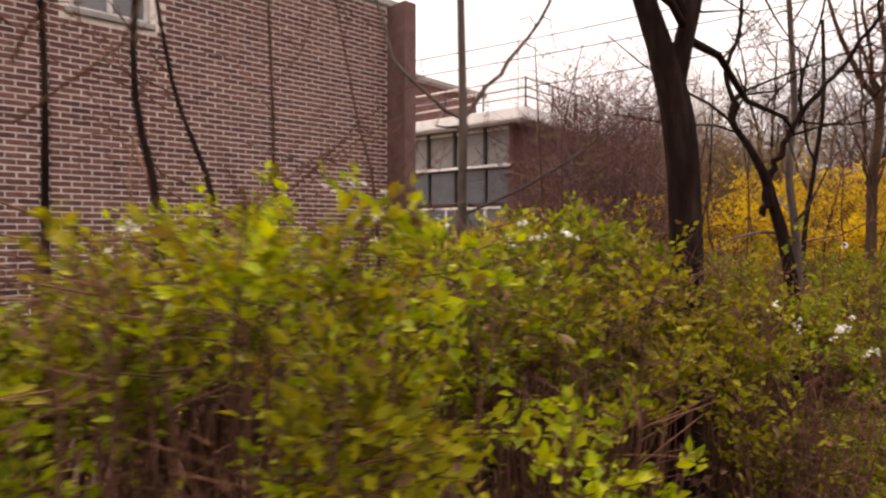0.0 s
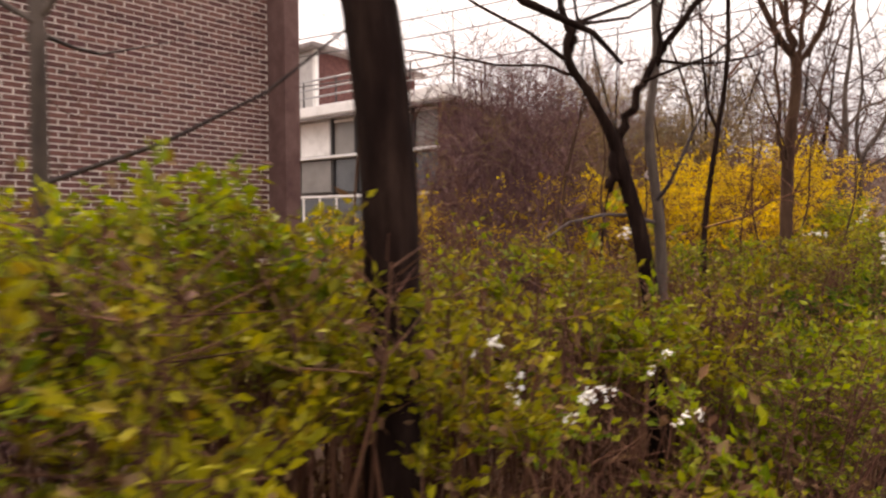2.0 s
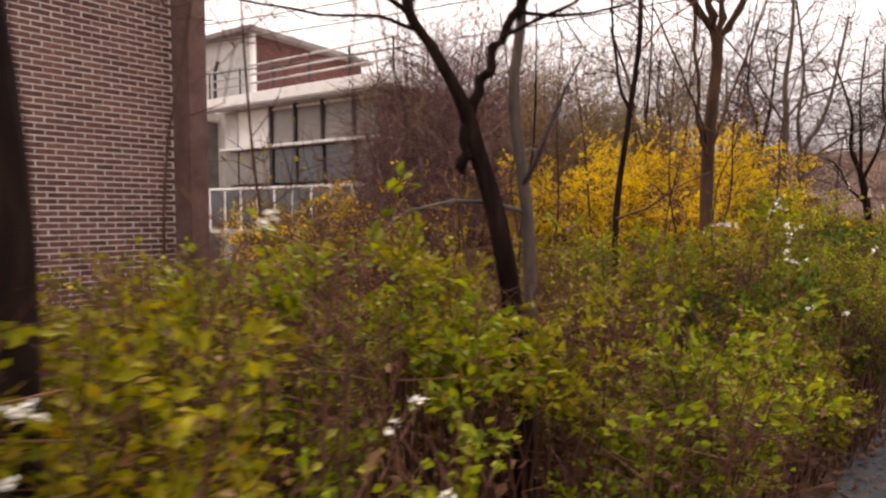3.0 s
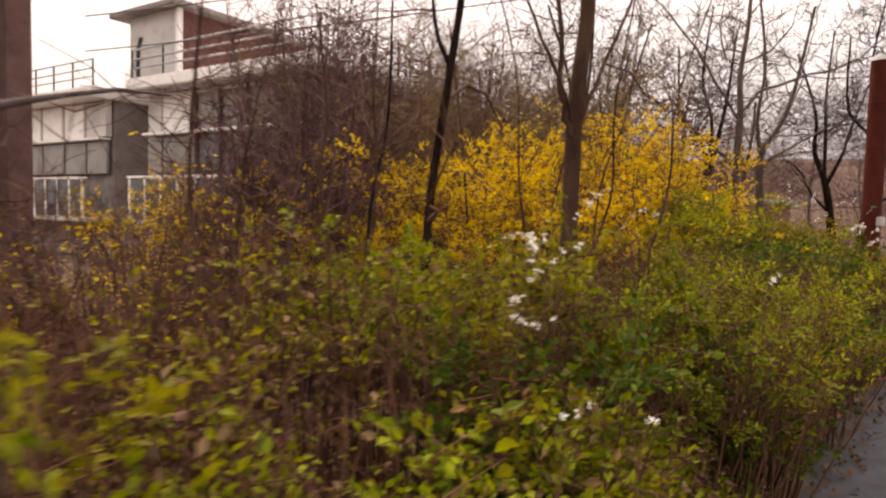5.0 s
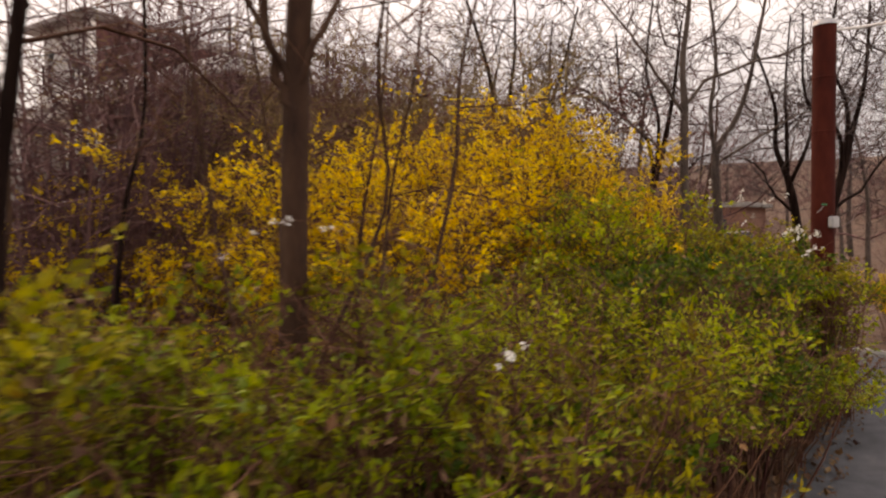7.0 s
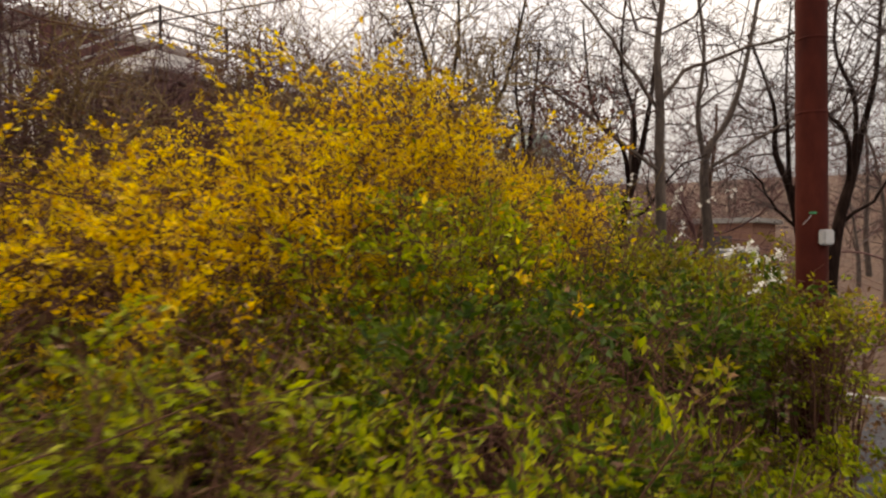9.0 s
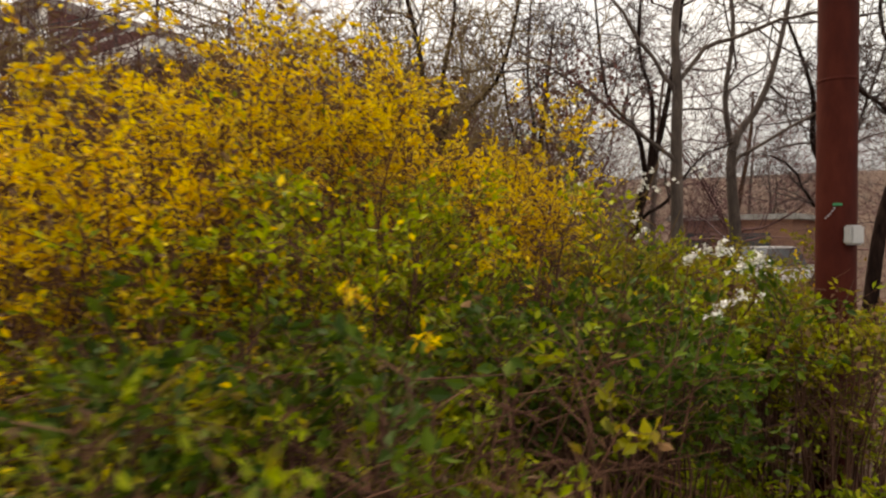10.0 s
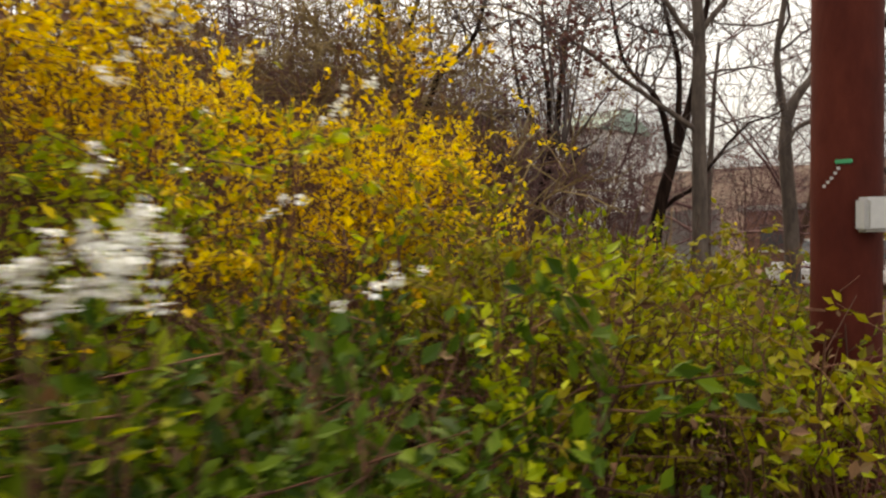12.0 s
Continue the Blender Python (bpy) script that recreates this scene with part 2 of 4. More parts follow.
def side_of(d, spread, rise=0.2):
    """A direction that leaves d by about spread."""
    s = rng.normal(size=3)
    s = unit(s - d * (s @ d))
    return unit(d * (1 - spread) + s * spread + np.array([0, 0, rise]))


def grow(pts, r0, r1, depth, count, out, start=0.3, spread=0.65, shrink=0.55, length=None, least=0.0025, sides=6, wander=0.16, rise=0.15):
    """Adds a limb and its branches of falling order to out."""
    out.append((pts, r0, r1, sides))
    if depth == 0:
        return
    total = length or np.linalg.norm(np.diff(pts, axis=0), axis=1).sum()
    fr = np.sort(rng.uniform(start, 1.0, count))
    ps, ds = sample(pts, fr)
    for f, p, d in zip(fr, ps, ds):
        ln = total * shrink * rng.uniform(0.6, 1.2) * (1.15 - 0.5 * f)
        r = max((r0 + (r1 - r0) * f) * 0.45, least)
        grow(bend(p, side_of(d, spread, rise), ln, (6 if depth > 2 else 4) if depth > 1 or least < 0.004 else 2, wander, 0.03), r, max(r * 0.3, least * 0.5), depth - 1, max(2, int(count * 0.85)), out, 0.15, spread, shrink, ln, least, max(3, sides - 1) if depth > 1 else 3, wander, rise)

# ---- ground ----
def ground_height(x, y):
    """Level by the path, a bank that climbs to a low hill farther off."""
    far = np.clip((np.hypot(x + 2, y - 8) - 24) / 44, 0, 1)
    away = np.clip((y + 0.35 * -x - 12) / 10, 0, 1)
    return (far * far * (3 - 2 * far)) * away * 7.5 + 0.12 * np.sin(x * 0.31) * np.sin(y * 0.27) * np.clip((np.abs(x + 0.2) - 2) / 4, 0, 1)


def ground_sheet():
    s = np.linspace(-1, 1, 161)
    g = np.sign(s) * (np.abs(s) * 14 + np.abs(s) ** 5 * 900)
    x, y = np.meshgrid(g - 2, g + 7, indexing="ij")
    z = ground_height(x, y) + rng.normal(size=x.shape) * 0.015 * (np.abs(x + 0.2) > 0.75)
    z = np.where((x > -0.62) & (x < 3.2) & (y < 14.6), -0.04, z)
    n = 161
    i, j = np.meshgrid(np.arange(n - 1), np.arange(n - 1), indexing="ij")
    q = np.stack([i * n + j, (i + 1) * n + j, (i + 1) * n + j + 1, i * n + j + 1], -1).reshape(-1, 4)
    ob = put("ground", mesh_from("ground", np.stack([x, y, z], -1).reshape(-1, 3), [q], True), LITTER)
    tagged(ob, "brown leaf-littered woodland soil rising to a low hill", "ground", kind="structure")


def pavement():
    strip = block("pavement", (-0.62, -9, -0.06), (-0.14, 14.3, 0.0), ASPHALT, None, 0.004)
    tagged(strip, "grey asphalt strip along the hedge foot", "pavement", kind="structure")
    edge = base("kerb", 0, 0, 0, "row of pale concrete drain slabs along the path", "kerb", kind="structure")
    bm = box(bmesh.new(), (-0.13, -0.3, -0.08), (0.36, 0.3, 0.012), 0.012)
    first = part("slab", bm, CONCRETE, edge)
    for i in range(40):
        ob = first if i == 0 else new("slab", first.data)
        ob.parent = edge
        ob.location = (0, -9.0 + i * 0.606 - 0.1, rng.uniform(-0.004, 0.004))
        if 14.0 < ob.location.y:
            ob.location.z -= 0.5
    road = block("road", (0.38, -9, -0.06), (3.1, 14.3, 0.0), ASPHALT, None, 0.004)
    tagged(road, "worn grey asphalt lane beside the hedge", "road", kind="structure")
    end = block("kerb", (-0.9, 14.3, -0.08), (3.2, 14.46, 0.06), CONCRETE, None, 0.02)
    tagged(end, "pale concrete kerb across the end of the asphalt", "kerb", kind="structure")


ground_sheet()
pavement()


# ---- brick building ----
def brick_mesh(l, h, d):
    bm = bmesh.new()
    box(bm, (-d / 2, -l / 2, -h / 2), (d / 2, l / 2, h / 2), 0)
    me = bpy.data.meshes.new("brick")
    bm.to_mesh(me)
    bm.free()
    me.materials.append(BRICK_EACH)
    return me


def brick_house():
    xw, y0, y1, top = -7.75, -4.0, 6.39, 5.0
    win = (1.85, 2.68, 3.95, 4.8)
    house = base("brick_building", xw, y1, 0, "two-storey dark red brick building with pale mortar joints", "building")
    inv = Matrix.Translation((-xw, -y1, 0))

    def rel(lo, hi):
        return tuple(inv @ Vector(lo)), tuple(inv @ Vector(hi))

    a, b, c, d = win
    for lo, hi in (((xw - 0.3, y0, -0.1), (xw, a, top)), ((xw - 0.3, b, -0.1), (xw, y1, top)), ((xw - 0.3, a, -0.1), (xw, b, c)), ((xw - 0.3, a, d), (xw, b, top)),
                   ((xw - 6, y1 - 0.3, -0.1), (xw - 0.3, y1, top)), ((xw - 6, y0, -0.1), (xw - 5.7, y1 - 0.3, top)), ((xw - 5.7, y0, -0.1), (xw - 0.3, y0 + 0.3, top))):
        part("wall", box(bmesh.new(), *rel(lo, hi)), MORTAR, house, "pale mortar bed of the brick wall")
    fin = bmesh.new()
    box(fin, *rel((xw + 0.001, y1 - 0.22, -0.1), (xw + 0.43, y1, top)))
    part("pier", fin, PIER, house, "smooth brown rendered end pier")
    part("roof", box(bmesh.new(), *rel((xw - 6.1, y0 - 0.1, top), (xw + 0.06, y1 + 0.06, top + 0.12)), 0.02), CONCRETE, house, "concrete roof coping")
    w = part("window", box(bmesh.new(), *rel((xw - 0.12, a + 0.05, c + 0.05), (xw - 0.1, b - 0.05, d - 0.05))), GLASS, house)
    fr = bmesh.new()
    for lo, hi in (((xw - 0.14, a, c), (xw - 0.06, a + 0.05, d)), ((xw - 0.14, b - 0.05, c), (xw - 0.06, b, d)), ((xw - 0.14, a + 0.05, c), (xw - 0.06, b - 0.05, c + 0.05)),
                   ((xw - 0.14, a + 0.05, d - 0.05), (xw - 0.06, b - 0.05, d)), ((xw - 0.14, (a + b) / 2 - 0.03, c + 0.05), (xw - 0.06, (a + b) / 2 + 0.03, d - 0.05))):
        box(fr, *rel(lo, hi), 0.006)
    part("frame", fr, GREY_PLASTER, w, "grey aluminium window frame")
    part("sill", box(bmesh.new(), *rel((xw - 0.06, a - 0.05, c - 0.07), (xw + 0.05, b + 0.05, c - 0.004)), 0.008), CONCRETE, w)
    # bricks: stretcher bond, proud of the mortar
    bl, bh, bd, ph, pl = 0.186, 0.05, 0.03, 0.067, 0.2
    pieces, single = [], []
    corner = np.array([[-1, -1, -1], [1, -1, -1], [1, 1, -1], [-1, 1, -1], [-1, -1, 1], [1, -1, 1], [1, 1, 1], [-1, 1, 1]]) / 2
    face = np.array([[0, 3, 2, 1], [4, 5, 6, 7], [0, 1, 5, 4], [1, 2, 6, 5], [2, 3, 7, 6], [3, 0, 4, 7]])
    for row in range(int(top / ph)):
        z = (row + 0.5) * ph
        for col in range(int((y1 - 0.24 + 1.0) / pl)):
            y = y1 - 0.24 - (col + 0.5) * pl - (pl / 2 if row % 2 else 0) + pl / 2
            if a - 0.1 < y < b + 0.1 and c - 0.11 < z < d:
                continue
            p = (-0.009 + rng.uniform(-0.002, 0.002), y - y1 + rng.uniform(-0.003, 0.003), z)
            if 3.9 < y < 6.1 and 1.75 < z < 3.6 and len(single) < 300:
                single.append(p)
            else:
                pieces.append((corner * (bd, bl * rng.uniform(0.97, 1.02), bh) + p, [face]))
    put("brickwork", mesh_from("brickwork", *merge(pieces)), BRICK, house, "dark red bricks", "stuff")
    me = brick_mesh(bl, bh, bd)
    for p in single:
        ob = new("brick", me)
        ob.parent, ob.location = house, p


def villa():
    """Flat-roofed house: two glazed balcony bays with white eaves, a recess between, a roof room behind the railing."""
    top = 4.4
    house = base("flat_roofed_house", -10.23, 12.68, 0, "flat-roofed grey house with white eaves and roof railing", "house")
    house.rotation_euler.z = radians(6.6)

    def b(name, lo, hi, mat, parent=None, bevel=0.0, label=""):
        return block(name, lo, hi, mat, parent or house, bevel, label)

    def tube(name, pts, r, mat, label="", sides=8):
        return put(name, mesh_from(name, *tubes([(np.array(pts, dtype=float), r, r, sides)]), True), mat, house, label)

    b("wall", (-6.4, 0.3, -0.2), (-0.62, 8.6, top - 0.004), DARK_PLASTER, None, 0, "dull brown-grey plaster wall")
    b("side_wall", (-0.616, 0.0, -0.2), (-0.48, 8.6, top - 0.004), BRICK, None, 0, "dark red brick side wall")
    b("recess_wall", (-8.3, 1.3, -0.2), (-6.404, 8.6, top + 0.9), GREY_PLASTER, None, 0, "grey plastered wall between the two bays")
    b("wall", (-13.4, 0.3, -0.2), (-8.304, 8.6, top - 0.004), DARK_PLASTER, None, 0, "dull brown-grey plaster wall")
    b("eave", (-6.55, -0.42, top), (0.08, 8.8, top + 0.3), WHITE_PAINT, None, 0.03, "thick white painted eave slab")
    b("eave", (-13.6, -0.42, top), (-8.2, 8.8, top + 0.3), WHITE_PAINT, None, 0.03, "thick white painted eave slab")
    # dark strip along the drip edge paints the shade line below the eave
    b("soffit_trim", (-6.5, -0.38, top - 0.07), (0.0, -0.3, top - 0.002), DARK_PLASTER, None, 0.008, "drip edge under the eave, coloured dark to stand for the eave shade")
    # glazed balcony of the near bay: tall upper panes over a dim parapet band
    xs = [-4.42, -3.5, -2.52, -1.47, -0.66]
    for x0, x1 in zip(xs[:-1], xs[1:]):
        w = b("window", (x0 + 0.05, 0.14, 3.4), (x1 - 0.05, 0.18, top - 0.06), GLASS_PALE)
        b("frame", (x0 - 0.035, 0.06, 3.38), (x0 + 0.045, 0.24, top - 0.01), DARK_METAL, w, 0.006)
        b("head_rail", (x0 + 0.05, 0.1, top - 0.12), (x1 - 0.05, 0.2, top - 0.056), WHITE_PAINT, w, 0.004)
        v = b("window", (x0 + 0.05, 0.16, 2.36), (x1 - 0.05, 0.2, 3.24), GLASS)
        b("frame", (x0 - 0.025, 0.1, 2.3), (x0 + 0.035, 0.26, 3.26), DARK_METAL, v, 0.006)
    for lo, hi in ((-13.3, -8.4), (-6.4, -0.55)):
        b("sill_band", (lo, -0.08, 3.29), (hi, 0.25, 3.36), WHITE_PAINT, None, 0.01, "white sill band")
        b("sill_band", (lo, -0.5, 2.17), (hi, -0.4, 2.23), WHITE_PAINT, None, 0.008, "white balustrade rail")
        for x in np.arange(lo + 0.05, hi, 0.66):
            b("baluster", (x, -0.48, 1.1), (x + 0.07, -0.42, 2.166), WHITE_PAINT, None, 0.006, "white balustrade post")
        for x in np.arange(lo + 0.13, hi - 0.5, 0.66):
            b("pane", (x, -0.46, 1.14), (x + 0.56, -0.44, 2.14), GLASS, None, 0, "dark glass behind the white posts")
        b("balcony_slab", (lo, -0.52, 1.0), (hi, 0.29, 1.1), GREY_PLASTER, None, 0.01)
    # pale enclosed panels beside the glazing and across the far bay
    for x0, x1 in ((-6.36, -5.84), (-5.76, -4.52), (-13.2, -12.0), (-11.9, -10.7), (-10.6, -9.5), (-9.4, -8.4)):
        pn = b("panel", (x0, 0.1, 3.4), (x1, 0.2, top - 0.05), WHITE_PAINT if x0 > -6 or x0 < -10 else GREY_PLASTER, None, 0.01, "pale enclosed balcony panel")
        b("frame", (x1 + 0.005, 0.06, 3.38), (x1 + 0.07, 0.24, top - 0.01), GREY_PLASTER, pn, 0.006)
        b("lower_pane", (x0, 0.12, 2.36), (x1, 0.2, 3.24), GLASS_PALE, pn)
    # roof railings
    z0 = top + 0.3
    for lo, hi, end in ((-6.45, 0.08, True), (-13.5, -8.3, False)):
        for x in np.linspace(lo, hi, 6):
            tube("post", [(x, -0.3, z0), (x, -0.3, z0 + 0.74)], 0.025, DARK_METAL)
        for h in (0.26, 0.48, 0.72):
            tube("rail", [(lo, -0.3, z0 + h), (hi, -0.3, z0 + h)], 0.026, STEEL, "grey steel railing tube")
            if end:
                tube("rail", [(hi, -0.3, z0 + h), (hi, 8.6, z0 + h)], 0.026, STEEL, "grey steel railing tube")
    for y in np.arange(1.0, 8.7, 1.3):
        tube("post", [(0.08, y, z0), (0.08, y, z0 + 0.74)], 0.025, DARK_METAL)
    # roof room with a lean brick side and a dark flat cap
    b("roof_room", (-7.2, 0.15, z0), (-5.18, 4.6, 6.42), BRICK, None, 0, "brick rooftop room")
    b("roof_room_front", (-7.2, 0.1, z0), (-5.2, 0.146, 6.42), GREY_PLASTER, None, 0, "pale grey plastered front of the roof room")
    b("corner_strip", (-5.19, 0.06, z0), (-5.07, 0.2, 6.42), WHITE_PAINT, None, 0.01, "white corner strip")
    b("roof_cap", (-7.7, -0.2, 6.42), (-4.85, 4.8, 6.56), DARK_PLASTER, None, 0.02, "dark flat roof cap")
    tube("mast", [(-2.0, 2.5, z0), (-2.0, 2.5, z0 + 2.8)], 0.02, STEEL, "thin roof mast", 6)
    tube("stove_pipe", [(-6.35, -0.2, z0 - 0.1), (-6.35, -0.2, z0 + 0.75), (-6.22, -0.2, z0 + 1.05)], 0.05, DARK_METAL, "dark bent flue pipe")


def red_post():
    post = base("steel_post", -0.68, 11.6, 0, "rust-red painted steel tube post standing in the hedge", "post")
    put("shaft", mesh_from("shaft", *tubes([(np.array([(0, 0, z) for z in np.linspace(-0.05, 3.1, 22)]), 0.086, 0.085, 32)]), True), RUST_STEEL, post)
    for z in (2.25, 2.68):
        put("weld_ring", mesh_from("weld_ring", *tubes([(np.array([(0, 0, z + h) for h in (-0.008, -0.004, 0.004, 0.008)]), np.array([0.085, 0.0885, 0.0885, 0.085]), 0, 32)]), True), RUST_STEEL, post)
    bm = bmesh.new()
    bmesh.ops.create_cone(bm, cap_ends=True, segments=24, radius1=0.092, radius2=0.08, depth=0.04, matrix=Matrix.Translation((0, 0, 3.115)))
    part("cap", bm, STEEL, post, "pale weathered cap plate")
    bm = box(bmesh.new(), (-0.035, -0.128, 1.48), (0.035, -0.081, 1.57), 0.008)
    bm.transform(pose(0, 0, 0, 0, 0, 52))
    bx = part("junction_box", bm, GREY_PLASTIC, post, "pale grey plastic junction box")
    bm = box(bmesh.new(), (-0.028, -0.134, 1.487), (0.028, -0.13, 1.563), 0.0015)
    bm.transform(pose(0, 0, 0, 0, 0, 52))
    part("lid", bm, GREY_PLASTIC, bx)
    bm = box(bmesh.new(), (-0.02, -0.089, 1.66), (0.02, -0.082, 1.672), 0.002)
    bm.transform(pose(0, 0, 0, 0, 0, 14))
    part("tape", bm, GREEN_TAPE, post, "scrap of green tape")
    for k, (a, z) in enumerate(((-18, 1.6), (-11, 1.61), (-5, 1.62), (1, 1.633), (6, 1.645))):
        bm = box(bmesh.new(), (-0.004, -0.0875, z), (0.004, -0.0835, z + 0.008), 0.001)
        bm.transform(pose(0, 0, 0, 0, 0, a))
        part("mark", bm, GREY_PLASTIC, post, "small pale scrawled mark")
    arm = bend((0.05, 0, 3.05), (0.9, 0.35, 0.02), 1.8, 8, 0.04, 0.09)
    put("cable", mesh_from("cable", *tubes([(arm, 0.012, 0.012, 6)]), True), WHITE_PAINT, post, "white sheathed cable from the post head")


# ---- woody plants ----
def tree(name, x, y, limbs, bark, label, twig=None, twig_mat=None, wob=0.0, least=0.0025, reach=0.55):
    """limbs: (points, first radius, last radius, order of branching, branches)."""
    t = base(name, x, y, 0, label, "tree")
    main, fine = [], []
    for pts, r0, r1, depth, count in limbs:
        got = []
        grow(np.array(pts, dtype=float), r0, r1, depth, count, got, 0.3, 0.72, reach, least=least, sides=9, wander=0.26, rise=0.1)
        main.append(got[0])
        fine += got[1:]
    stem, r0, r1, s = main[0]
    stem = stem + np.concatenate([[[0, 0, 0]], rng.normal(size=(len(stem) - 2, 3)) * (wob or r0 * 0.1), [[0, 0, 0]]])
    radii, rest = flare(refine(stem), r0, r1), main[1:]
    full = refine(stem)
    if rest and np.linalg.norm(rest[0][0][0] - stem[-1]) < 0.08:
        # the first limb runs on from the trunk
        pts, a, b, s = rest.pop(0)
        k = len(stem)
        full = refine(np.concatenate([stem[:-1], pts]))
        cut = 4 * (k - 1)
        radii = np.concatenate([flare(full[:cut], r0, r1), np.linspace(max(a, r1 * 0.85), b, len(full) - cut)])
    radii = np.convolve(np.pad(radii, 2, mode="edge"), np.ones(5) / 5, mode="valid")
    put("trunk", mesh_from("trunk", *tubes([(full, radii, 0, 12)]), True), bark, t)
    for pts, r0, r1, s in rest:
        back = pts[0] - unit(pts[1] - pts[0]) * 0.02 - np.array([0, 0, 0.05])
        pts = refine(np.concatenate([[back], pts]))
        pts[2:] += rng.normal(size=(len(pts) - 2, 3)) * (min(0.02, r0 * 0.4) if r0 < 0.04 else 0)
        rr = np.linspace(r0, r1, len(pts))
        rr[:4] *= (0.3, 0.55, 0.8, 0.95)
        put("limb", mesh_from("limb", *tubes([(pts, rr, 0, 9)]), True), bark, t)
    if fine:
        put("twig_spray", mesh_from("twig_spray", *tubes(fine), True), twig_mat or bark, t, "bare twigs", "stuff")
    return t


def refine(pts, k=4):
    """A smooth curve through the points with small knots."""
    pts = np.asarray(pts, dtype=float)
    n = len(pts)
    out = []
    for i in range(n - 1):
        p0, p1, p2, p3 = pts[max(i - 1, 0)], pts[i], pts[i + 1], pts[min(i + 2, n - 1)]
        for s in np.arange(k) / k:
            out.append(0.5 * (2 * p1 + (p2 - p0) * s + (2 * p0 - 5 * p1 + 4 * p2 - p3) * s * s + (3 * p1 - p0 - 3 * p2 + p3) * s ** 3))
    out.append(pts[-1])
    return np.array(out)


def flare(pts, r0, r1):
    z = pts[:, 2]
    r = np.linspace(r0, r1, len(pts)) * (1 + 0.5 * np.exp(-np.maximum(z, 0) / 0.12))
    return r * rng.uniform(0.96, 1.05, len(pts))


def flat_plane(points, ux, uy):
    """Points (u, z) in the upright plane along (ux, uy)."""
    return [(u * ux, u * uy, z) if len(r) == 0 else (u * ux - r[0] * uy, u * uy + r[0] * ux, z) for u, z, *r in points]


def P(*points):
    return flat_plane(points, 0.73, 0.68)


def near_trees():
    # forked dark trunk beside the path
    tree("tree", -1.22, 2.61, [
        (P((0.03, -0.1), (0.025, 0.6), (0.012, 1.4), (-0.03, 1.9), (-0.08, 2.2)), 0.073, 0.066, 0, 0),
        (P((-0.08, 2.2), (-0.15, 2.42), (-0.22, 2.65), (-0.27, 3.0), (-0.35, 3.6)), 0.056, 0.03, 2, 6),
        (P((-0.035, 1.95), (-0.045, 2.12), (-0.01, 2.32), (0.03, 2.52), (0.05, 2.9), (0.12, 3.7)), 0.054, 0.028, 2, 6)],
        BARK_DARK, "dark-barked tree with a forked trunk in the hedge")
    # leaning dark tree with a crooked crown
    tree("tree", -1.45, 4.10, [
        (P((0.24, -0.1), (0.21, 0.9), (0.14, 1.42), (0.04, 1.74), (0.0, 1.9)), 0.043, 0.034, 0, 0),
        (P((0.0, 1.88), (-0.1, 2.06), (-0.19, 2.2), (-0.17, 2.34), (0.0, 2.44, 0.1), (0.3, 2.55, 0.1), (0.75, 2.72, 0.2)), 0.026, 0.009, 2, 6),
        (P((0.0, 1.7), (0.03, 1.88), (0.09, 2.02), (0.15, 2.14), (0.26, 2.32), (0.4, 2.5, -0.1), (0.52, 2.75, -0.2), (0.62, 3.1, -0.2)), 0.026, 0.008, 2, 6),
        (P((-0.1, 2.08), (-0.25, 2.17), (-0.5, 2.18), (-0.9, 2.25)), 0.01, 0.003, 1, 5),
        (P((-0.18, 2.3), (-0.22, 2.5), (-0.15, 2.9), (-0.2, 3.3)), 0.02, 0.008, 2, 5),
        (P((0.2, 2.24), (0.22, 2.5), (0.34, 2.9), (0.3, 3.3)), 0.013, 0.005, 2, 5)],
        BARK_DARK, "dark crooked tree with a leaning trunk and bare spreading limbs")
    tree("tree", -1.42, 4.31, [
        (P((0.1, -0.1), (0.1, 1.3), (0.03, 1.9), (0.06, 2.3), (0.02, 3.0)), 0.03, 0.015, 2, 6)],
        BARK_GREY, "slim grey-brown trunk beside the crooked tree", twig_mat=TWIG_GREY, reach=0.2)
    # fan of upright limbs on one straight stem
    limbs = [([(0, -0.02, -0.1), (0, 0.0, 1.2), (-0.01, 0.03, 2.0), (0.0, 0.08, 2.72)], 0.05, 0.042, 0, 0)]
    for u, w in ((-0.42, 0.1), (-0.28, -0.25), (-0.12, 0.2), (0.05, -0.1), (0.2, 0.25), (0.36, -0.2), (0.5, 0.1)):
        limbs.append((P((0.05, 2.68), (0.05 + u * 0.35, 2.95, w * 0.3), (0.02 + u * 0.8, 3.5, w * 0.8), (0.02 + u * 1.3, 4.4, w * 1.3)), 0.026, 0.008, 2, 8))
    limbs.append((P((0.0, 1.9), (-0.055, 2.05), (-0.085, 2.3), (-0.1, 2.8), (-0.18, 3.6)), 0.02, 0.009, 1, 6))
    limbs.append((P((0.01, 1.93), (0.08, 2.1), (0.18, 2.32, 0.05), (0.36, 2.75, 0.1), (0.55, 3.3, 0.1)), 0.015, 0.006, 1, 6))
    limbs.append((P((0.0, 1.95), (-0.08, 2.15, -0.06), (-0.24, 2.45, -0.1), (-0.45, 2.9, -0.1)), 0.012, 0.005, 1, 6))
    tree("tree", -1.54, 6.96, limbs, BARK_BROWN, "straight brown tree with a fan of upright limbs", twig_mat=TWIG_BROWN, reach=0.36)
    tree("tree", -1.87, 6.27, [
        (P((-0.04, -0.1), (-0.03, 0.8), (-0.03, 1.5), (0.05, 2.1), (0.12, 2.7), (0.1, 3.4)), 0.026, 0.014, 2, 5),
        (P((0.05, 2.15), (-0.04, 2.5), (-0.1, 3.2)), 0.016, 0.006, 1, 4)],
        BARK_DARK, "thin dark leaning tree behind the hedge", twig_mat=TWIG_BROWN, reach=0.36)
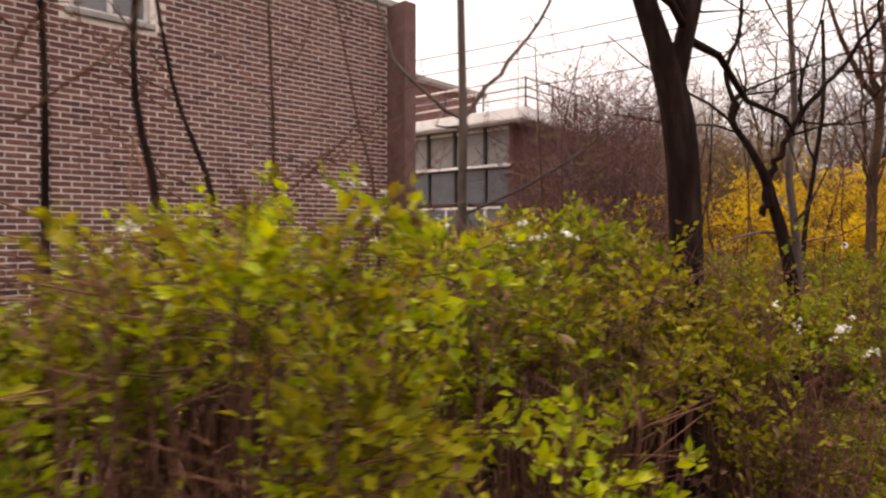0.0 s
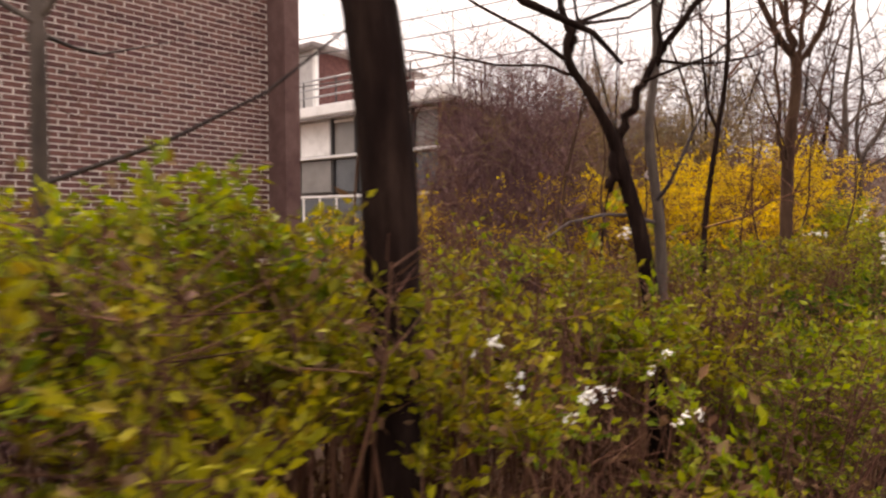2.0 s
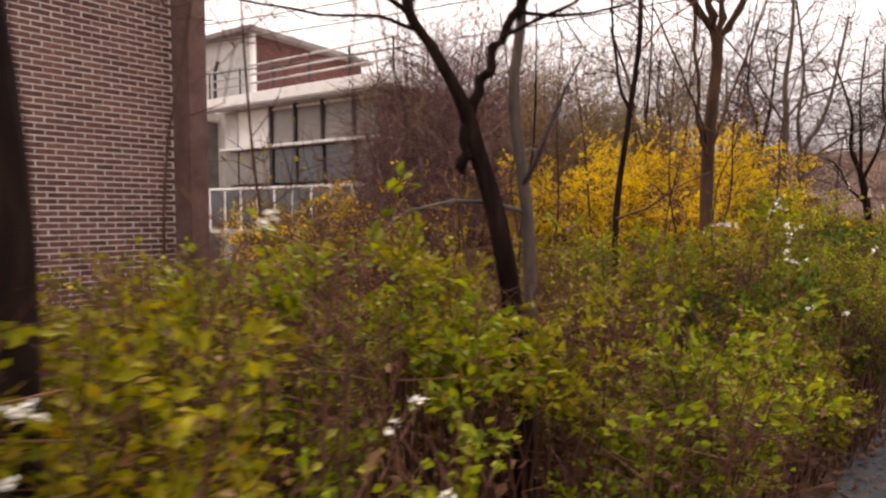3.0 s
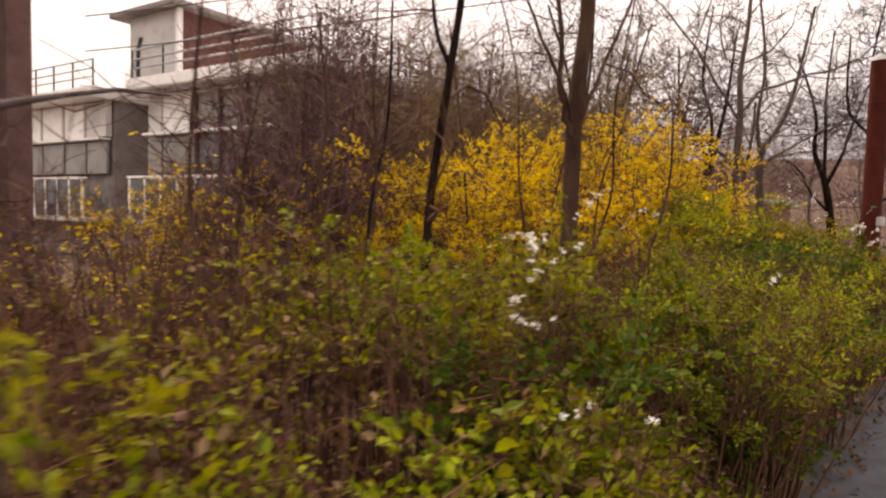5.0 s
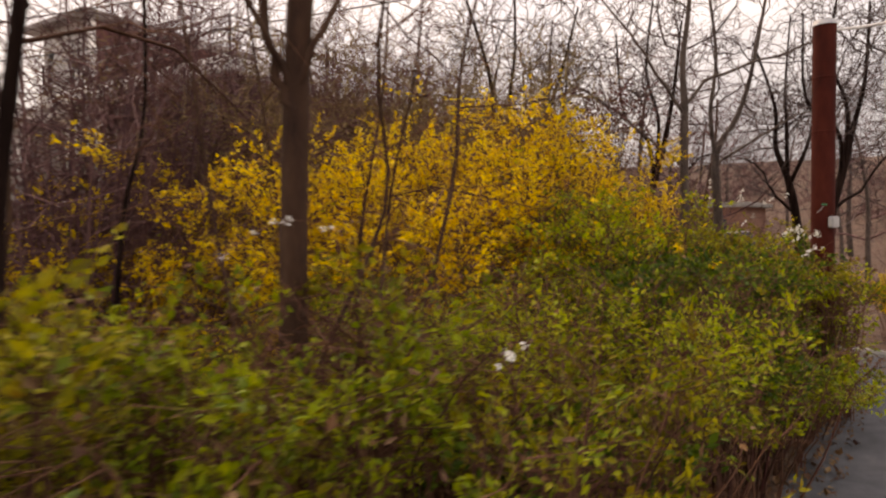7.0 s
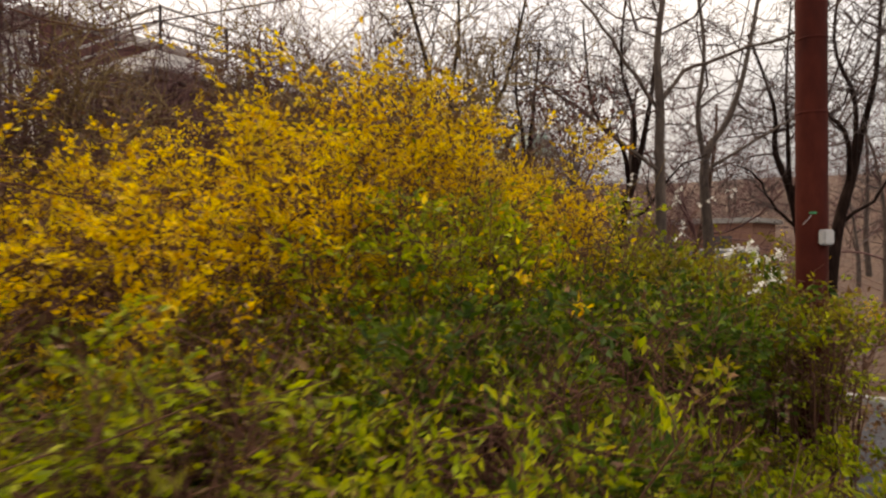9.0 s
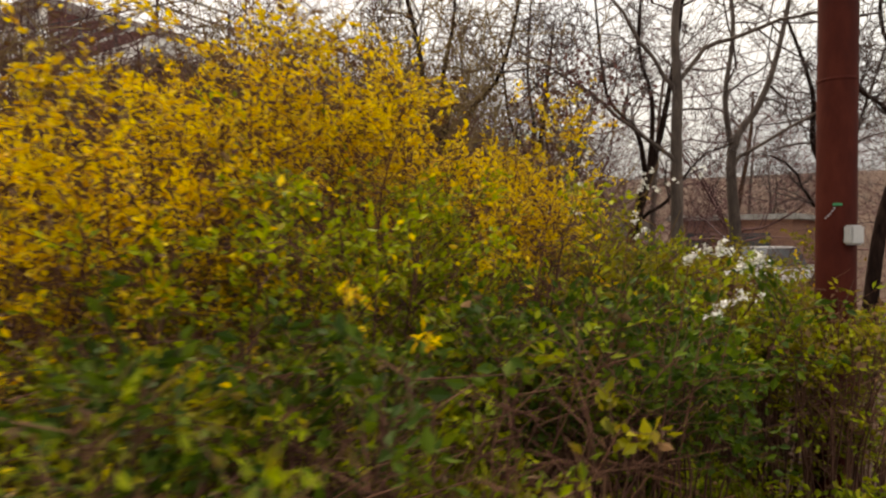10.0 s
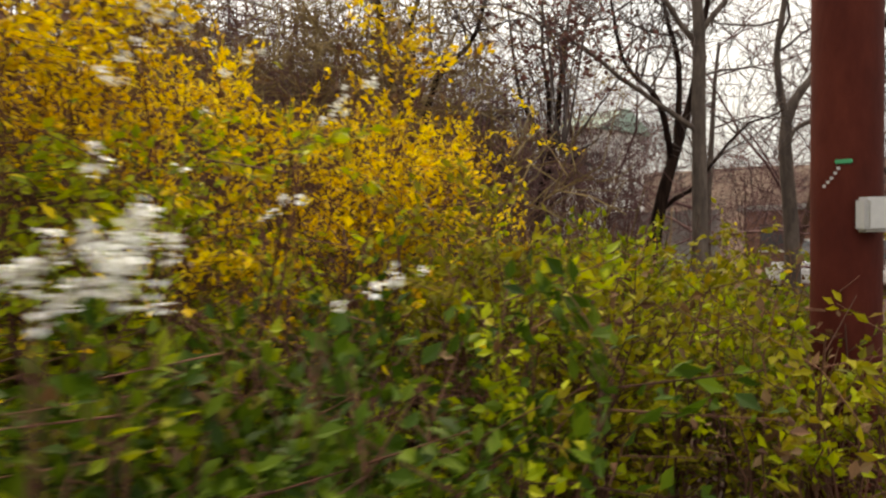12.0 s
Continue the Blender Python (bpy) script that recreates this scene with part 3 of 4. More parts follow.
    tree("tree", -1.98, 2.07, [
        (P((0.02, -0.1), (0.01, 0.9), (0.0, 1.6), (0.0, 2.05), (-0.01, 2.7), (-0.02, 3.6)), 0.026, 0.014, 1, 4),
        (P((0.0, 2.02), (0.15, 2.22), (0.33, 2.45), (0.45, 2.8), (0.6, 3.3)), 0.014, 0.004, 1, 4),
        (P((0.0, 2.02), (-0.12, 2.1), (-0.3, 2.3), (-0.42, 2.7), (-0.55, 3.2)), 0.014, 0.004, 1, 4)],
        BARK_GREY, "slim pale grey tree with thin forking branches", twig_mat=TWIG_GREY, reach=0.4)
    for x, y, lean, r, h in ((-2.43, 0.87, 0.06, 0.034, 3.4), (-2.3, 1.43, -0.1, 0.02, 3.3), (-2.82, 1.34, -0.25, 0.03, 3.2), (-2.36, 1.96, -0.2, 0.014, 3.0), (-2.3, 0.45, 0.0, 0.03, 3.2),
                             (-2.68, 6.45, -0.15, 0.02, 3.0), (-2.42, 6.39, 0.02, 0.016, 2.8), (-2.48, 5.32, 0.1, 0.018, 2.6), (-3.0, 5.92, 0.2, 0.016, 2.6), (-2.6, 3.6, 0.1, 0.014, 2.8), (-3.4, 4.6, -0.1, 0.02, 3.2),
                             (-3.3, 7.2, 0.1, 0.025, 3.4), (-2.9, 8.1, -0.2, 0.02, 3.0), (-2.2, 7.8, 0.15, 0.016, 3.0), (-1.68, 7.08, 0.3, 0.016, 3.2), (-1.42, 7.1, 0.45, 0.014, 3.2), (-1.62, 6.85, -0.25, 0.012, 3.0), (-1.7, 7.4, 0.2, 0.012, 3.1)):
        pts = P((0, -0.1), (lean * 0.2, 0.8), (lean * 0.6, 1.6, 0.03), (lean, 2.2), (lean * 1.6, h))
        r *= 0.75
        tree("sapling", x, y, [(pts, r, r * 0.3, 2, 7)], BARK_DARK if r > 0.015 else BARK_BROWN, "thin bare dark sapling in the undergrowth", twig_mat=TWIG_BROWN, wob=0.05, reach=0.32)


def bare_tree_model(height, r, order, count, bark, twig, label, low=0.25):
    pts = bend((0, 0, -0.3), (rng.normal() * 0.08, rng.normal() * 0.08, 1), height * 0.75, 7, 0.09)
    t = base("bare_tree", 0, 0, 0, label, "tree", "bare trees on the hill")
    got = []
    grow(pts, r, r * 0.3, order, count, got, low, 0.74, 0.6, height, least=0.006, sides=6, wander=0.24, rise=0.08)
    put("trunk", mesh_from("trunk", *tubes(got[:1]), True), bark, t)
    put("crown", mesh_from("crown", *tubes(got[1:]), True), twig, t, "crown of bare twigs", "stuff")
    return t


def stand(x, y, turn, s):
    z = float(ground_height(np.array(x), np.array(y)))
    return pose(x, y, z, 0, 0, turn) @ Matrix.Scale(s, 4)


def far_woods():
    models = [bare_tree_model(6.5, 0.09, 3, 11, BARK_GREY, TWIG_GREY, "bare grey-brown deciduous tree on the slope"),
              bare_tree_model(6.0, 0.08, 3, 11, BARK_BROWN, TWIG_PURPLE, "bare purplish-brown deciduous tree on the slope", 0.12),
              bare_tree_model(7.0, 0.1, 3, 11, BARK_GREY, TWIG_PURPLE, "tall bare purplish tree on the slope"),
              bare_tree_model(4.5, 0.05, 3, 12, BARK_BROWN, TWIG_PURPLE, "bushy bare purplish-brown tree", 0.05),
              bare_tree_model(5.0, 0.05, 3, 12, BARK_BROWN, TWIG_TAN, "bushy bare tan-twigged tree behind the bank", 0.08)]
    spots = []
    # mid wood behind the hedge and the house side
    for i in range(32):
        a = radians(rng.uniform(-8, 58))
        d = rng.uniform(14, 40)
        spots.append((-math.sin(a) * d, 7 + math.cos(a) * d, int(rng.integers(0, 4)), rng.uniform(0.8, 1.25)))
    for x, y, k, s in ((-3.9, 11.9, 4, 0.8), (-4.9, 12.9, 4, 0.9), (-5.6, 11.2, 4, 0.85), (-4.7, 8.8, 4, 0.75), (-6.4, 10.2, 3, 0.72), (-7.2, 11.0, 3, 0.85), (-5.2, 11.3, 3, 0.7), (-6.6, 12.6, 1, 0.75), (-7.6, 13.5, 3, 0.9), (-5.6, 13.6, 3, 0.8), (-4.4, 12.8, 3, 0.62), (-6.8, 15.5, 1, 0.85), (-5.0, 16.5, 1, 0.8), (-8.2, 14.0, 1, 1.1), (-8.1, 16.3, 1, 1.05), (-8.25, 18.2, 1, 1.15)):
        spots.append((x, y, k, s))
    used = set()
    for x, y, k, s in spots:
        if -34 < x < -8.3 and 9.5 < y < 19.5 or (abs(x + 7) < 2.8 and abs(y - 30) < 2.8):
            continue
        m = stand(x, y, rng.uniform(0, 360), s)
        if k in used:
            copy_thing(models[k], m).scale = (s, s, s)
        else:
            used.add(k)
            models[k].matrix_basis = m
    # crooked dark trees in front of the bright sky beyond the bank
    for x, y, s, lean in ((-4.3, 13.3, 1.0, -0.5), (-3.7, 15.4, 1.1, 0.45), (-5.6, 15.8, 1.15, 0.3), (-1.9, 18.5, 1.2, -0.4), (-1.3, 16.2, 1.05, 0.5)):
        tree("tree", x, y, [
            (P((0, -0.1), (0.1 * lean, 0.9), (0.3 * lean, 1.7), (0.7 * lean, 2.4)), 0.075 * s, 0.055 * s, 0, 0),
            (P((0.7 * lean, 2.35), (1.1 * lean, 2.9, 0.1), (1.3 * lean, 3.6), (1.9 * lean, 4.8, 0.3)), 0.045 * s, 0.015, 3, 8),
            (P((0.6 * lean, 2.2), (0.2 * lean, 2.8, -0.2), (-0.5 * lean, 3.3), (-1.0 * lean, 4.4, -0.3)), 0.04 * s, 0.012, 3, 8),
            (P((0.7 * lean, 2.4), (0.75 * lean, 3.2), (0.5 * lean, 4.0, 0.2), (0.6 * lean, 5.2)), 0.04 * s, 0.012, 3, 8),
            (P((0.3 * lean, 1.7), (1.2 * lean, 2.0), (2.0 * lean, 2.5), (3.0 * lean, 2.7)), 0.03 * s, 0.008, 2, 9)],
            BARK_DARK, "crooked dark bare tree beyond the yellow bank", twig_mat=TWIG_GREY, least=0.0055)
    old = base("dead_leaf_clump", -3.3, 13.6, 3.0, "clump of withered dark red leaves caught in branches", "leaves")
    c = rng.normal(size=(700, 3)) * (0.28, 0.28, 0.2)
    put("foliage", mesh_from("foliage", *leaves(c, 0.05, 0.2, None, 0.6)), LEAF_RED, old, kind="stuff")
    put("twig_spray", mesh_from("twig_spray", *tubes([(bend((0, 0, -0.9), (rng.normal() * 0.3, rng.normal() * 0.3, 1), 1.4, 4, 0.15), 0.012, 0.003, 4) for _ in range(9)]), True), TWIG_GREY, old, kind="stuff")
    # the two trees that stand out above the yellow bank
    tree("tree", -2.77, 14.75, [
        (P((0, -0.1), (0.02, 1.5), (0.0, 2.5), (0.0, 3.17)), 0.07, 0.055, 0, 0),
        (P((0, 3.15), (-0.03, 3.8), (0.06, 4.6), (0.1, 6.0)), 0.05, 0.02, 3, 6),
        (P((0, 3.15), (0.3, 3.5), (0.9, 3.75), (1.7, 4.0), (2.4, 4.5)), 0.035, 0.01, 2, 7),
        (P((0, 3.0), (-0.4, 3.6), (-0.8, 4.2), (-1.5, 4.9)), 0.03, 0.01, 2, 7),
        (P((0, 2.3), (-0.5, 2.7), (-1.1, 3.2), (-1.7, 3.5)), 0.03, 0.01, 2, 7)], BARK_GREY, "bare spreading tree behind the yellow bank", twig_mat=TWIG_GREY, least=0.0055)
    tree("tree", -2.96, 17.0, [
        (P((0.1, -0.1), (0.05, 1.5), (0.0, 2.75)), 0.09, 0.07, 0, 0),
        (P((0, 2.7), (0.35, 3.3), (0.6, 4.0), (0.9, 5.5)), 0.055, 0.02, 3, 6),
        (P((0, 2.7), (-0.1, 3.4), (0.0, 4.4), (-0.2, 5.8)), 0.05, 0.02, 3, 6),
        (P((0, 2.5), (0.6, 2.9), (1.3, 3.3), (2.0, 3.5)), 0.035, 0.01, 2, 7)], BARK_GREY, "bare forked grey tree behind the bank", twig_mat=TWIG_GREY, least=0.0055)
    tree("tree", 0.7, 17.0, [
        (P((0, -0.1), (0.0, 2.0), (0.05, 3.2), (0.1, 5.5)), 0.1, 0.05, 3, 7),
        (P((0, 2.6), (-0.5, 3.1), (-1.1, 3.2), (-1.8, 2.6)), 0.04, 0.01, 2, 9),
        (P((0, 2.2), (-0.4, 2.6), (-0.9, 2.3), (-1.4, 1.6)), 0.03, 0.008, 2, 9),
        (P((0, 3.0), (0.5, 3.6), (1.0, 3.8), (1.8, 3.4)), 0.04, 0.01, 2, 8)], BARK_GREY, "bare tree with drooping branches beyond the post", twig_mat=TWIG_GREY, least=0.0055)


# ---- shrubs ----
def shrub(name, x, y, height, radius, stems, twigs, per_twig, size, leaf, label, category="shrub", group="", stem_mat=TWIG_BROWN, low=0.35, arch=0.35, slim=0.55, extra=None, flat=0.45, twig_r=0.0022, twig_len=1.0, stem_r=0.0065, clump=0.0, least_h=0.72, grain=3.2):
    """A shrub of many stems; leaves sit along side twigs above the fraction low of each stem."""
    t = base(name, x, y, 0, label, category, group)
    paths, cs, ds = [], [], []
    for _ in range(stems):
        a = rng.uniform(0, 2 * math.pi)
        out = np.array([math.cos(a), math.sin(a), 0.0])
        reach = radius * math.sqrt(rng.uniform(0.02, 1))
        p0 = out * reach * 0.45 + np.array([0, 0, -0.05])
        h = height * rng.uniform(least_h, 1.04)
        s = np.linspace(0, 1, 6)[:, None]
        tip = out * reach * (1 + arch * rng.uniform(-0.3, 1.0))
        pts = p0 * (1 - s) + tip * s + np.array([0, 0, 1.0]) * h * (s ** (0.8)) - np.array([0, 0, 1.0]) * arch * 0.25 * h * s ** 4
        pts = pts + rng.normal(size=(6, 3)) * 0.018
        paths.append((pts, stem_r * rng.uniform(0.6, 1.4), stem_r * 0.3, 3 if stem_r < 0.007 else 4))
        fr = rng.uniform(low, 1.0, twigs)
        ps, dd = sample(pts, fr)
        for p, d in zip(ps, dd):
            tw = bend(p, side_of(d, 0.75, 0.15), twig_len * rng.uniform(0.08, 0.2) * (0.6 + height * 0.4), 1 if per_twig > 7 else 2, 0.25)
            paths.append((tw, twig_r, twig_r * 0.5, 3))
            if per_twig and noise.noise(Vector((p[0] + x, p[1] + y, p[2])) * grain) > clump - 0.5:
                c, g = sample(tw, rng.uniform(0.1, 1.0, per_twig))
                cs.append(c)
                ds.append(g)
    put("stem_clump", mesh_from("stem_clump", *tubes(paths), True), stem_mat, t, kind="stuff")
    if cs:
        cs, ds = np.concatenate(cs), np.concatenate(ds)
        cs = cs + rng.normal(size=cs.shape) * size * 0.35
        put("foliage", mesh_from("foliage", *leaves(cs, size, flat, ds, slim)), leaf, t, kind="stuff")
        if extra:
            k = rng.choice(len(cs), int(len(cs) * extra[1]), replace=False)
            put("old_foliage", mesh_from("old_foliage", *leaves(cs[k] + rng.normal(size=(len(k), 3)) * 0.04, size * 1.1, 0.2, None, slim)), extra[0], t, kind="stuff")
    return t


def flower_spray(x, y, z, dx, dy, dz, count, width=0.03, label="arching spray of small white blossom clusters"):
    """White clusters strung along a thin arching twig that rises from the hedge."""
    t = base("flower_spray", x, y, z, label, "flowers", "white flower sprays")
    s = np.linspace(0, 1, 7)[:, None]
    pts = np.array([[dx, dy, dz]]) * s + np.array([0, 0, 1.0]) * 0.16 * math.hypot(dx, dy, dz) * np.sin(s * 3.1)
    low = np.array([[-0.05, 0, -0.3 - dz * 0.2], [-0.02, 0, -0.15]])
    put("twig", mesh_from("twig", *tubes([(np.concatenate([low, pts]), 0.0014, 0.0008, 4)]), True), TWIG_BROWN, t)
    count = max(3, int(count / 2.9))
    f = np.sort(rng.uniform(0.0, 1, count))
    c, g = sample(pts, f)
    c = c + rng.normal(size=c.shape) * width * 0.2
    blobs = np.repeat(c, 8, axis=0) + rng.normal(size=(count * 8, 3)) * 0.0032
    put("blossom", mesh_from("blossom", *leaves(blobs, 0.0075, 0.75, None, 0.95)), PETAL_WHITE, t, "small white petals", "stuff")
    return t


def hedge():
    """Shrubs along the path; what grows where changes along y."""
    g = "hedge shrubs"
    tone = {"lime": LEAF_LIME, "olive": LEAF_OLIVE, "green": LEAF_GREEN, "deep": LEAF_SHADED}
    # front row, thin and broken along the first half of the path
    for y, h, c in ((2.3, 0.4, "olive"), (2.65, 1.05, "olive"), (2.95, 1.18, "green"),
                    (3.3, 0.7, "olive"), (3.75, 0.85, "olive"), (4.1, 1.15, "green"), (4.32, 1.26, "green"), (4.55, 1.22, "green"), (4.76, 1.1, "lime"), (5.35, 1.1, "green"), (5.65, 1.1, "olive"), (5.95, 0.9, "green"), (6.3, 0.55, "olive"), (6.55, 0.5, "green")):
        shrub("shrub", -0.8 + rng.normal() * 0.03, y, h, 0.3, 20, 9, 13, 0.033, tone[c], "low leafy shrub with fresh %s leaves at the path's edge" % ("lime-green" if c == "lime" else c), "shrub", g, low=0.5, extra=(LEAF_DRY, 0.12), clump=0.48, arch=0.5)
    # bare reddish canes at the start, with one lime branch leaning out of them
    for y, h in ((-0.5, 1.25), (-0.05, 1.2), (0.4, 1.25), (0.8, 1.15), (1.4, 1.0), (1.8, 0.9)):
        shrub("shrub", -0.95 + rng.normal() * 0.04, y, h * 0.95, 0.3, 24, 9, 2, 0.028, LEAF_OLIVE, "thin brown canes with sparse olive leaves at the path's edge", "shrub", g, low=0.3, extra=(LEAF_DRY, 0.5), clump=0.46, arch=0.3, stem_r=0.006)
    shrub("shrub", -0.66, 1.12, 1.44, 0.14, 7, 9, 13, 0.034, LEAF_LIME, "single branch of fresh lime-green leaves over the path's edge", "shrub", g, low=0.72, clump=0.3, arch=0.8)
    # second and third rows: leaf heads on bare upright stems
    y = -0.9
    while y < 6.9:
        for x in (-1.22, -1.7, -2.2):
            brown = 4.5 < y < 5.7
            h = rng.uniform(1.15, 1.45) if brown else rng.uniform(1.42, 1.68) if y < 2.6 else rng.uniform(1.31, 1.47) if y < 4.3 else rng.uniform(1.3, 1.48)
            c = "olive" if brown else (("lime", "olive", "green") if y < 2.2 else ("olive", "green", "olive"))[int(rng.integers(0, 3))]
            shrub("shrub", x + rng.normal() * 0.08, y + rng.normal() * 0.1, h, 0.34, 22, 10, 3 if brown else 15, 0.034, tone[c], "brown twiggy shrub with few young leaves" if brown else "upright shrub, spring leaves heading bare dark stems", "shrub", g, low=0.3 if brown else 0.8 if y < 2.6 else 0.72, extra=(LEAF_DRY, 0.5 if brown else 0.06), clump=0.46, stem_r=0.008, arch=0.2)
        y += 0.45
    # dry stalks and low dead growth under them
    for i in range(52):
        x, y = rng.uniform(-2.4, -0.7), rng.uniform(-0.8, 7.0)
        shrub("dry_undergrowth", x, y, rng.uniform(0.4, 0.85), 0.4, 26, 6, 4, 0.03, LEAF_DRY, "dry reddish-brown stalks and dead leaves under the hedge", "undergrowth", "dry undergrowth", TWIG_BROWN, 0.1, 0.3, stem_r=0.004, clump=0.2)
    y = 6.9
    while y < 12.6:
        near = rng.uniform(-0.86, -0.76)
        if y < 9.2:    # dense fine-leaved mounds
            for x, h in ((near + 0.02, rng.uniform(1.2, 1.42)), (near - 0.5, rng.uniform(1.43, 1.58)), (near - 1.1, rng.uniform(1.3, 1.5))):
                # some front mounds take the darkened leaf, painting in their shaded undersides
                kind = rng.uniform()
                leaf = LEAF_GREEN if kind < 0.55 else LEAF_LIME if kind < (0.6 if x > -1 else 0.85) else LEAF_SHADED if x > -1 and kind < 0.85 else LEAF_OLIVE
                shrub("shrub", x + rng.normal() * 0.06, y + rng.normal() * 0.08, h, 0.42, 34, 12, 13, 0.029, leaf, "dense mounded shrub with fine green leaves", "shrub", g, low=0.45, arch=0.6, slim=0.42, extra=(LEAF_DRY, 0.08), clump=0.4)
            y += 0.4
        else:            # mixed green and yellowish shrubs up to the post and past it
            for x, h in ((near + 0.02, rng.uniform(0.5, 0.75) if 9.5 < y < 11.6 else rng.uniform(1.05, 1.3)), (near - 0.5, rng.uniform(1.32, 1.47)), (near - 1.1, rng.uniform(1.42, 1.6))):
                if abs(y - 11.6) < 0.35 and x > -1.0:
                    x -= 0.35
                kind = rng.uniform()
                leaf = LEAF_LIME if kind < 0.5 else LEAF_OLIVE if kind < 0.58 else LEAF_GREEN
                h += 0.12 if y > 10.4 and x < -1.1 else 0.0
                shrub("shrub", x + rng.normal() * 0.06, y + rng.normal() * 0.08, h, 0.4, 28, 11, 12, 0.037, leaf, "leafy shrub with yellow-green leaves", "shrub", g, low=0.7 if x > -1.1 and y > 9.6 else 0.5, arch=0.45, extra=(LEAF_DRY, 0.06), clump=0.46)
            y += 0.42
    # thin growth round the foot of the post
    for x, y, h in ((-0.66, 11.28, 1.46), (-0.5, 11.4, 1.4), (-0.86, 11.36, 1.5), (-0.58, 11.2, 1.25)):
        shrub("shrub", x, y, h, 0.22, 15, 9, 9, 0.034, LEAF_LIME if h < 1.45 else LEAF_OLIVE, "thin yellow-green shrub at the foot of the red post", "shrub", g, low=0.4, arch=0.5, extra=(LEAF_DRY, 0.15), clump=0.44)
    # mounds with hollow shade put into the leaf green, and taller olive growth on the foot of the bank
    for x, y, h in ((-0.95, 9.78, 1.48), (-0.95, 10.2, 1.46), (-0.95, 8.75, 1.42), (-0.95, 5.75, 1.3), (-0.72, 7.2, 1.1)):
        shrub("shrub", x, y, h, 0.36, 28, 11, 11, 0.036, LEAF_SHADED, "green shrub under white blossom, leaves darkened for the shaded hedge hollow", "shrub", g, low=0.7 if h > 1.4 else 0.35, arch=0.5, clump=0.35)
    for x, y, h in ((-1.75, 9.0, 1.75), (-1.7, 9.6, 1.7), (-1.75, 10.2, 1.75), (-1.6, 10.8, 1.6), (-2.0, 9.9, 1.95), (-1.6, 8.4, 1.55), (-2.1, 9.4, 1.9), (-1.9, 11.5, 1.6), (-2.4, 11.9, 1.6), (-1.9, 12.3, 1.5), (-2.7, 12.6, 1.6), (-3.4, 12.6, 1.7), (-1.4, 13.0, 1.6), (-2.2, 13.4, 1.45), (-3.0, 13.6, 1.5)):
        h *= 0.95 if y < 9.2 else 1.12 if y < 11 else 1.04
        shrub("shrub", x, y, h, 0.45, 30, 12, 12, 0.034, LEAF_OLIVE if rng.uniform() < 0.35 else LEAF_LIME, "tall olive-green shrub at the foot of the yellow bank", "shrub", g, low=0.3, arch=0.5, extra=(PETAL_YELLOW, 0.06), clump=0.4)


def forsythia(x, y, h, r, stems=42, label="forsythia bush in full yellow bloom"):
    return shrub("forsythia", x, y, h * 1.15, r, stems, 16, 24, 0.028, PETAL_YELLOW, label, "shrub", "forsythia bushes", TWIG_BROWN, 0.45, 0.75, slim=0.5, extra=(LEAF_DRY, 0.3), flat=0.3, clump=0.46, least_h=0.55, grain=2.3, stem_r=0.005, twig_r=0.0015)


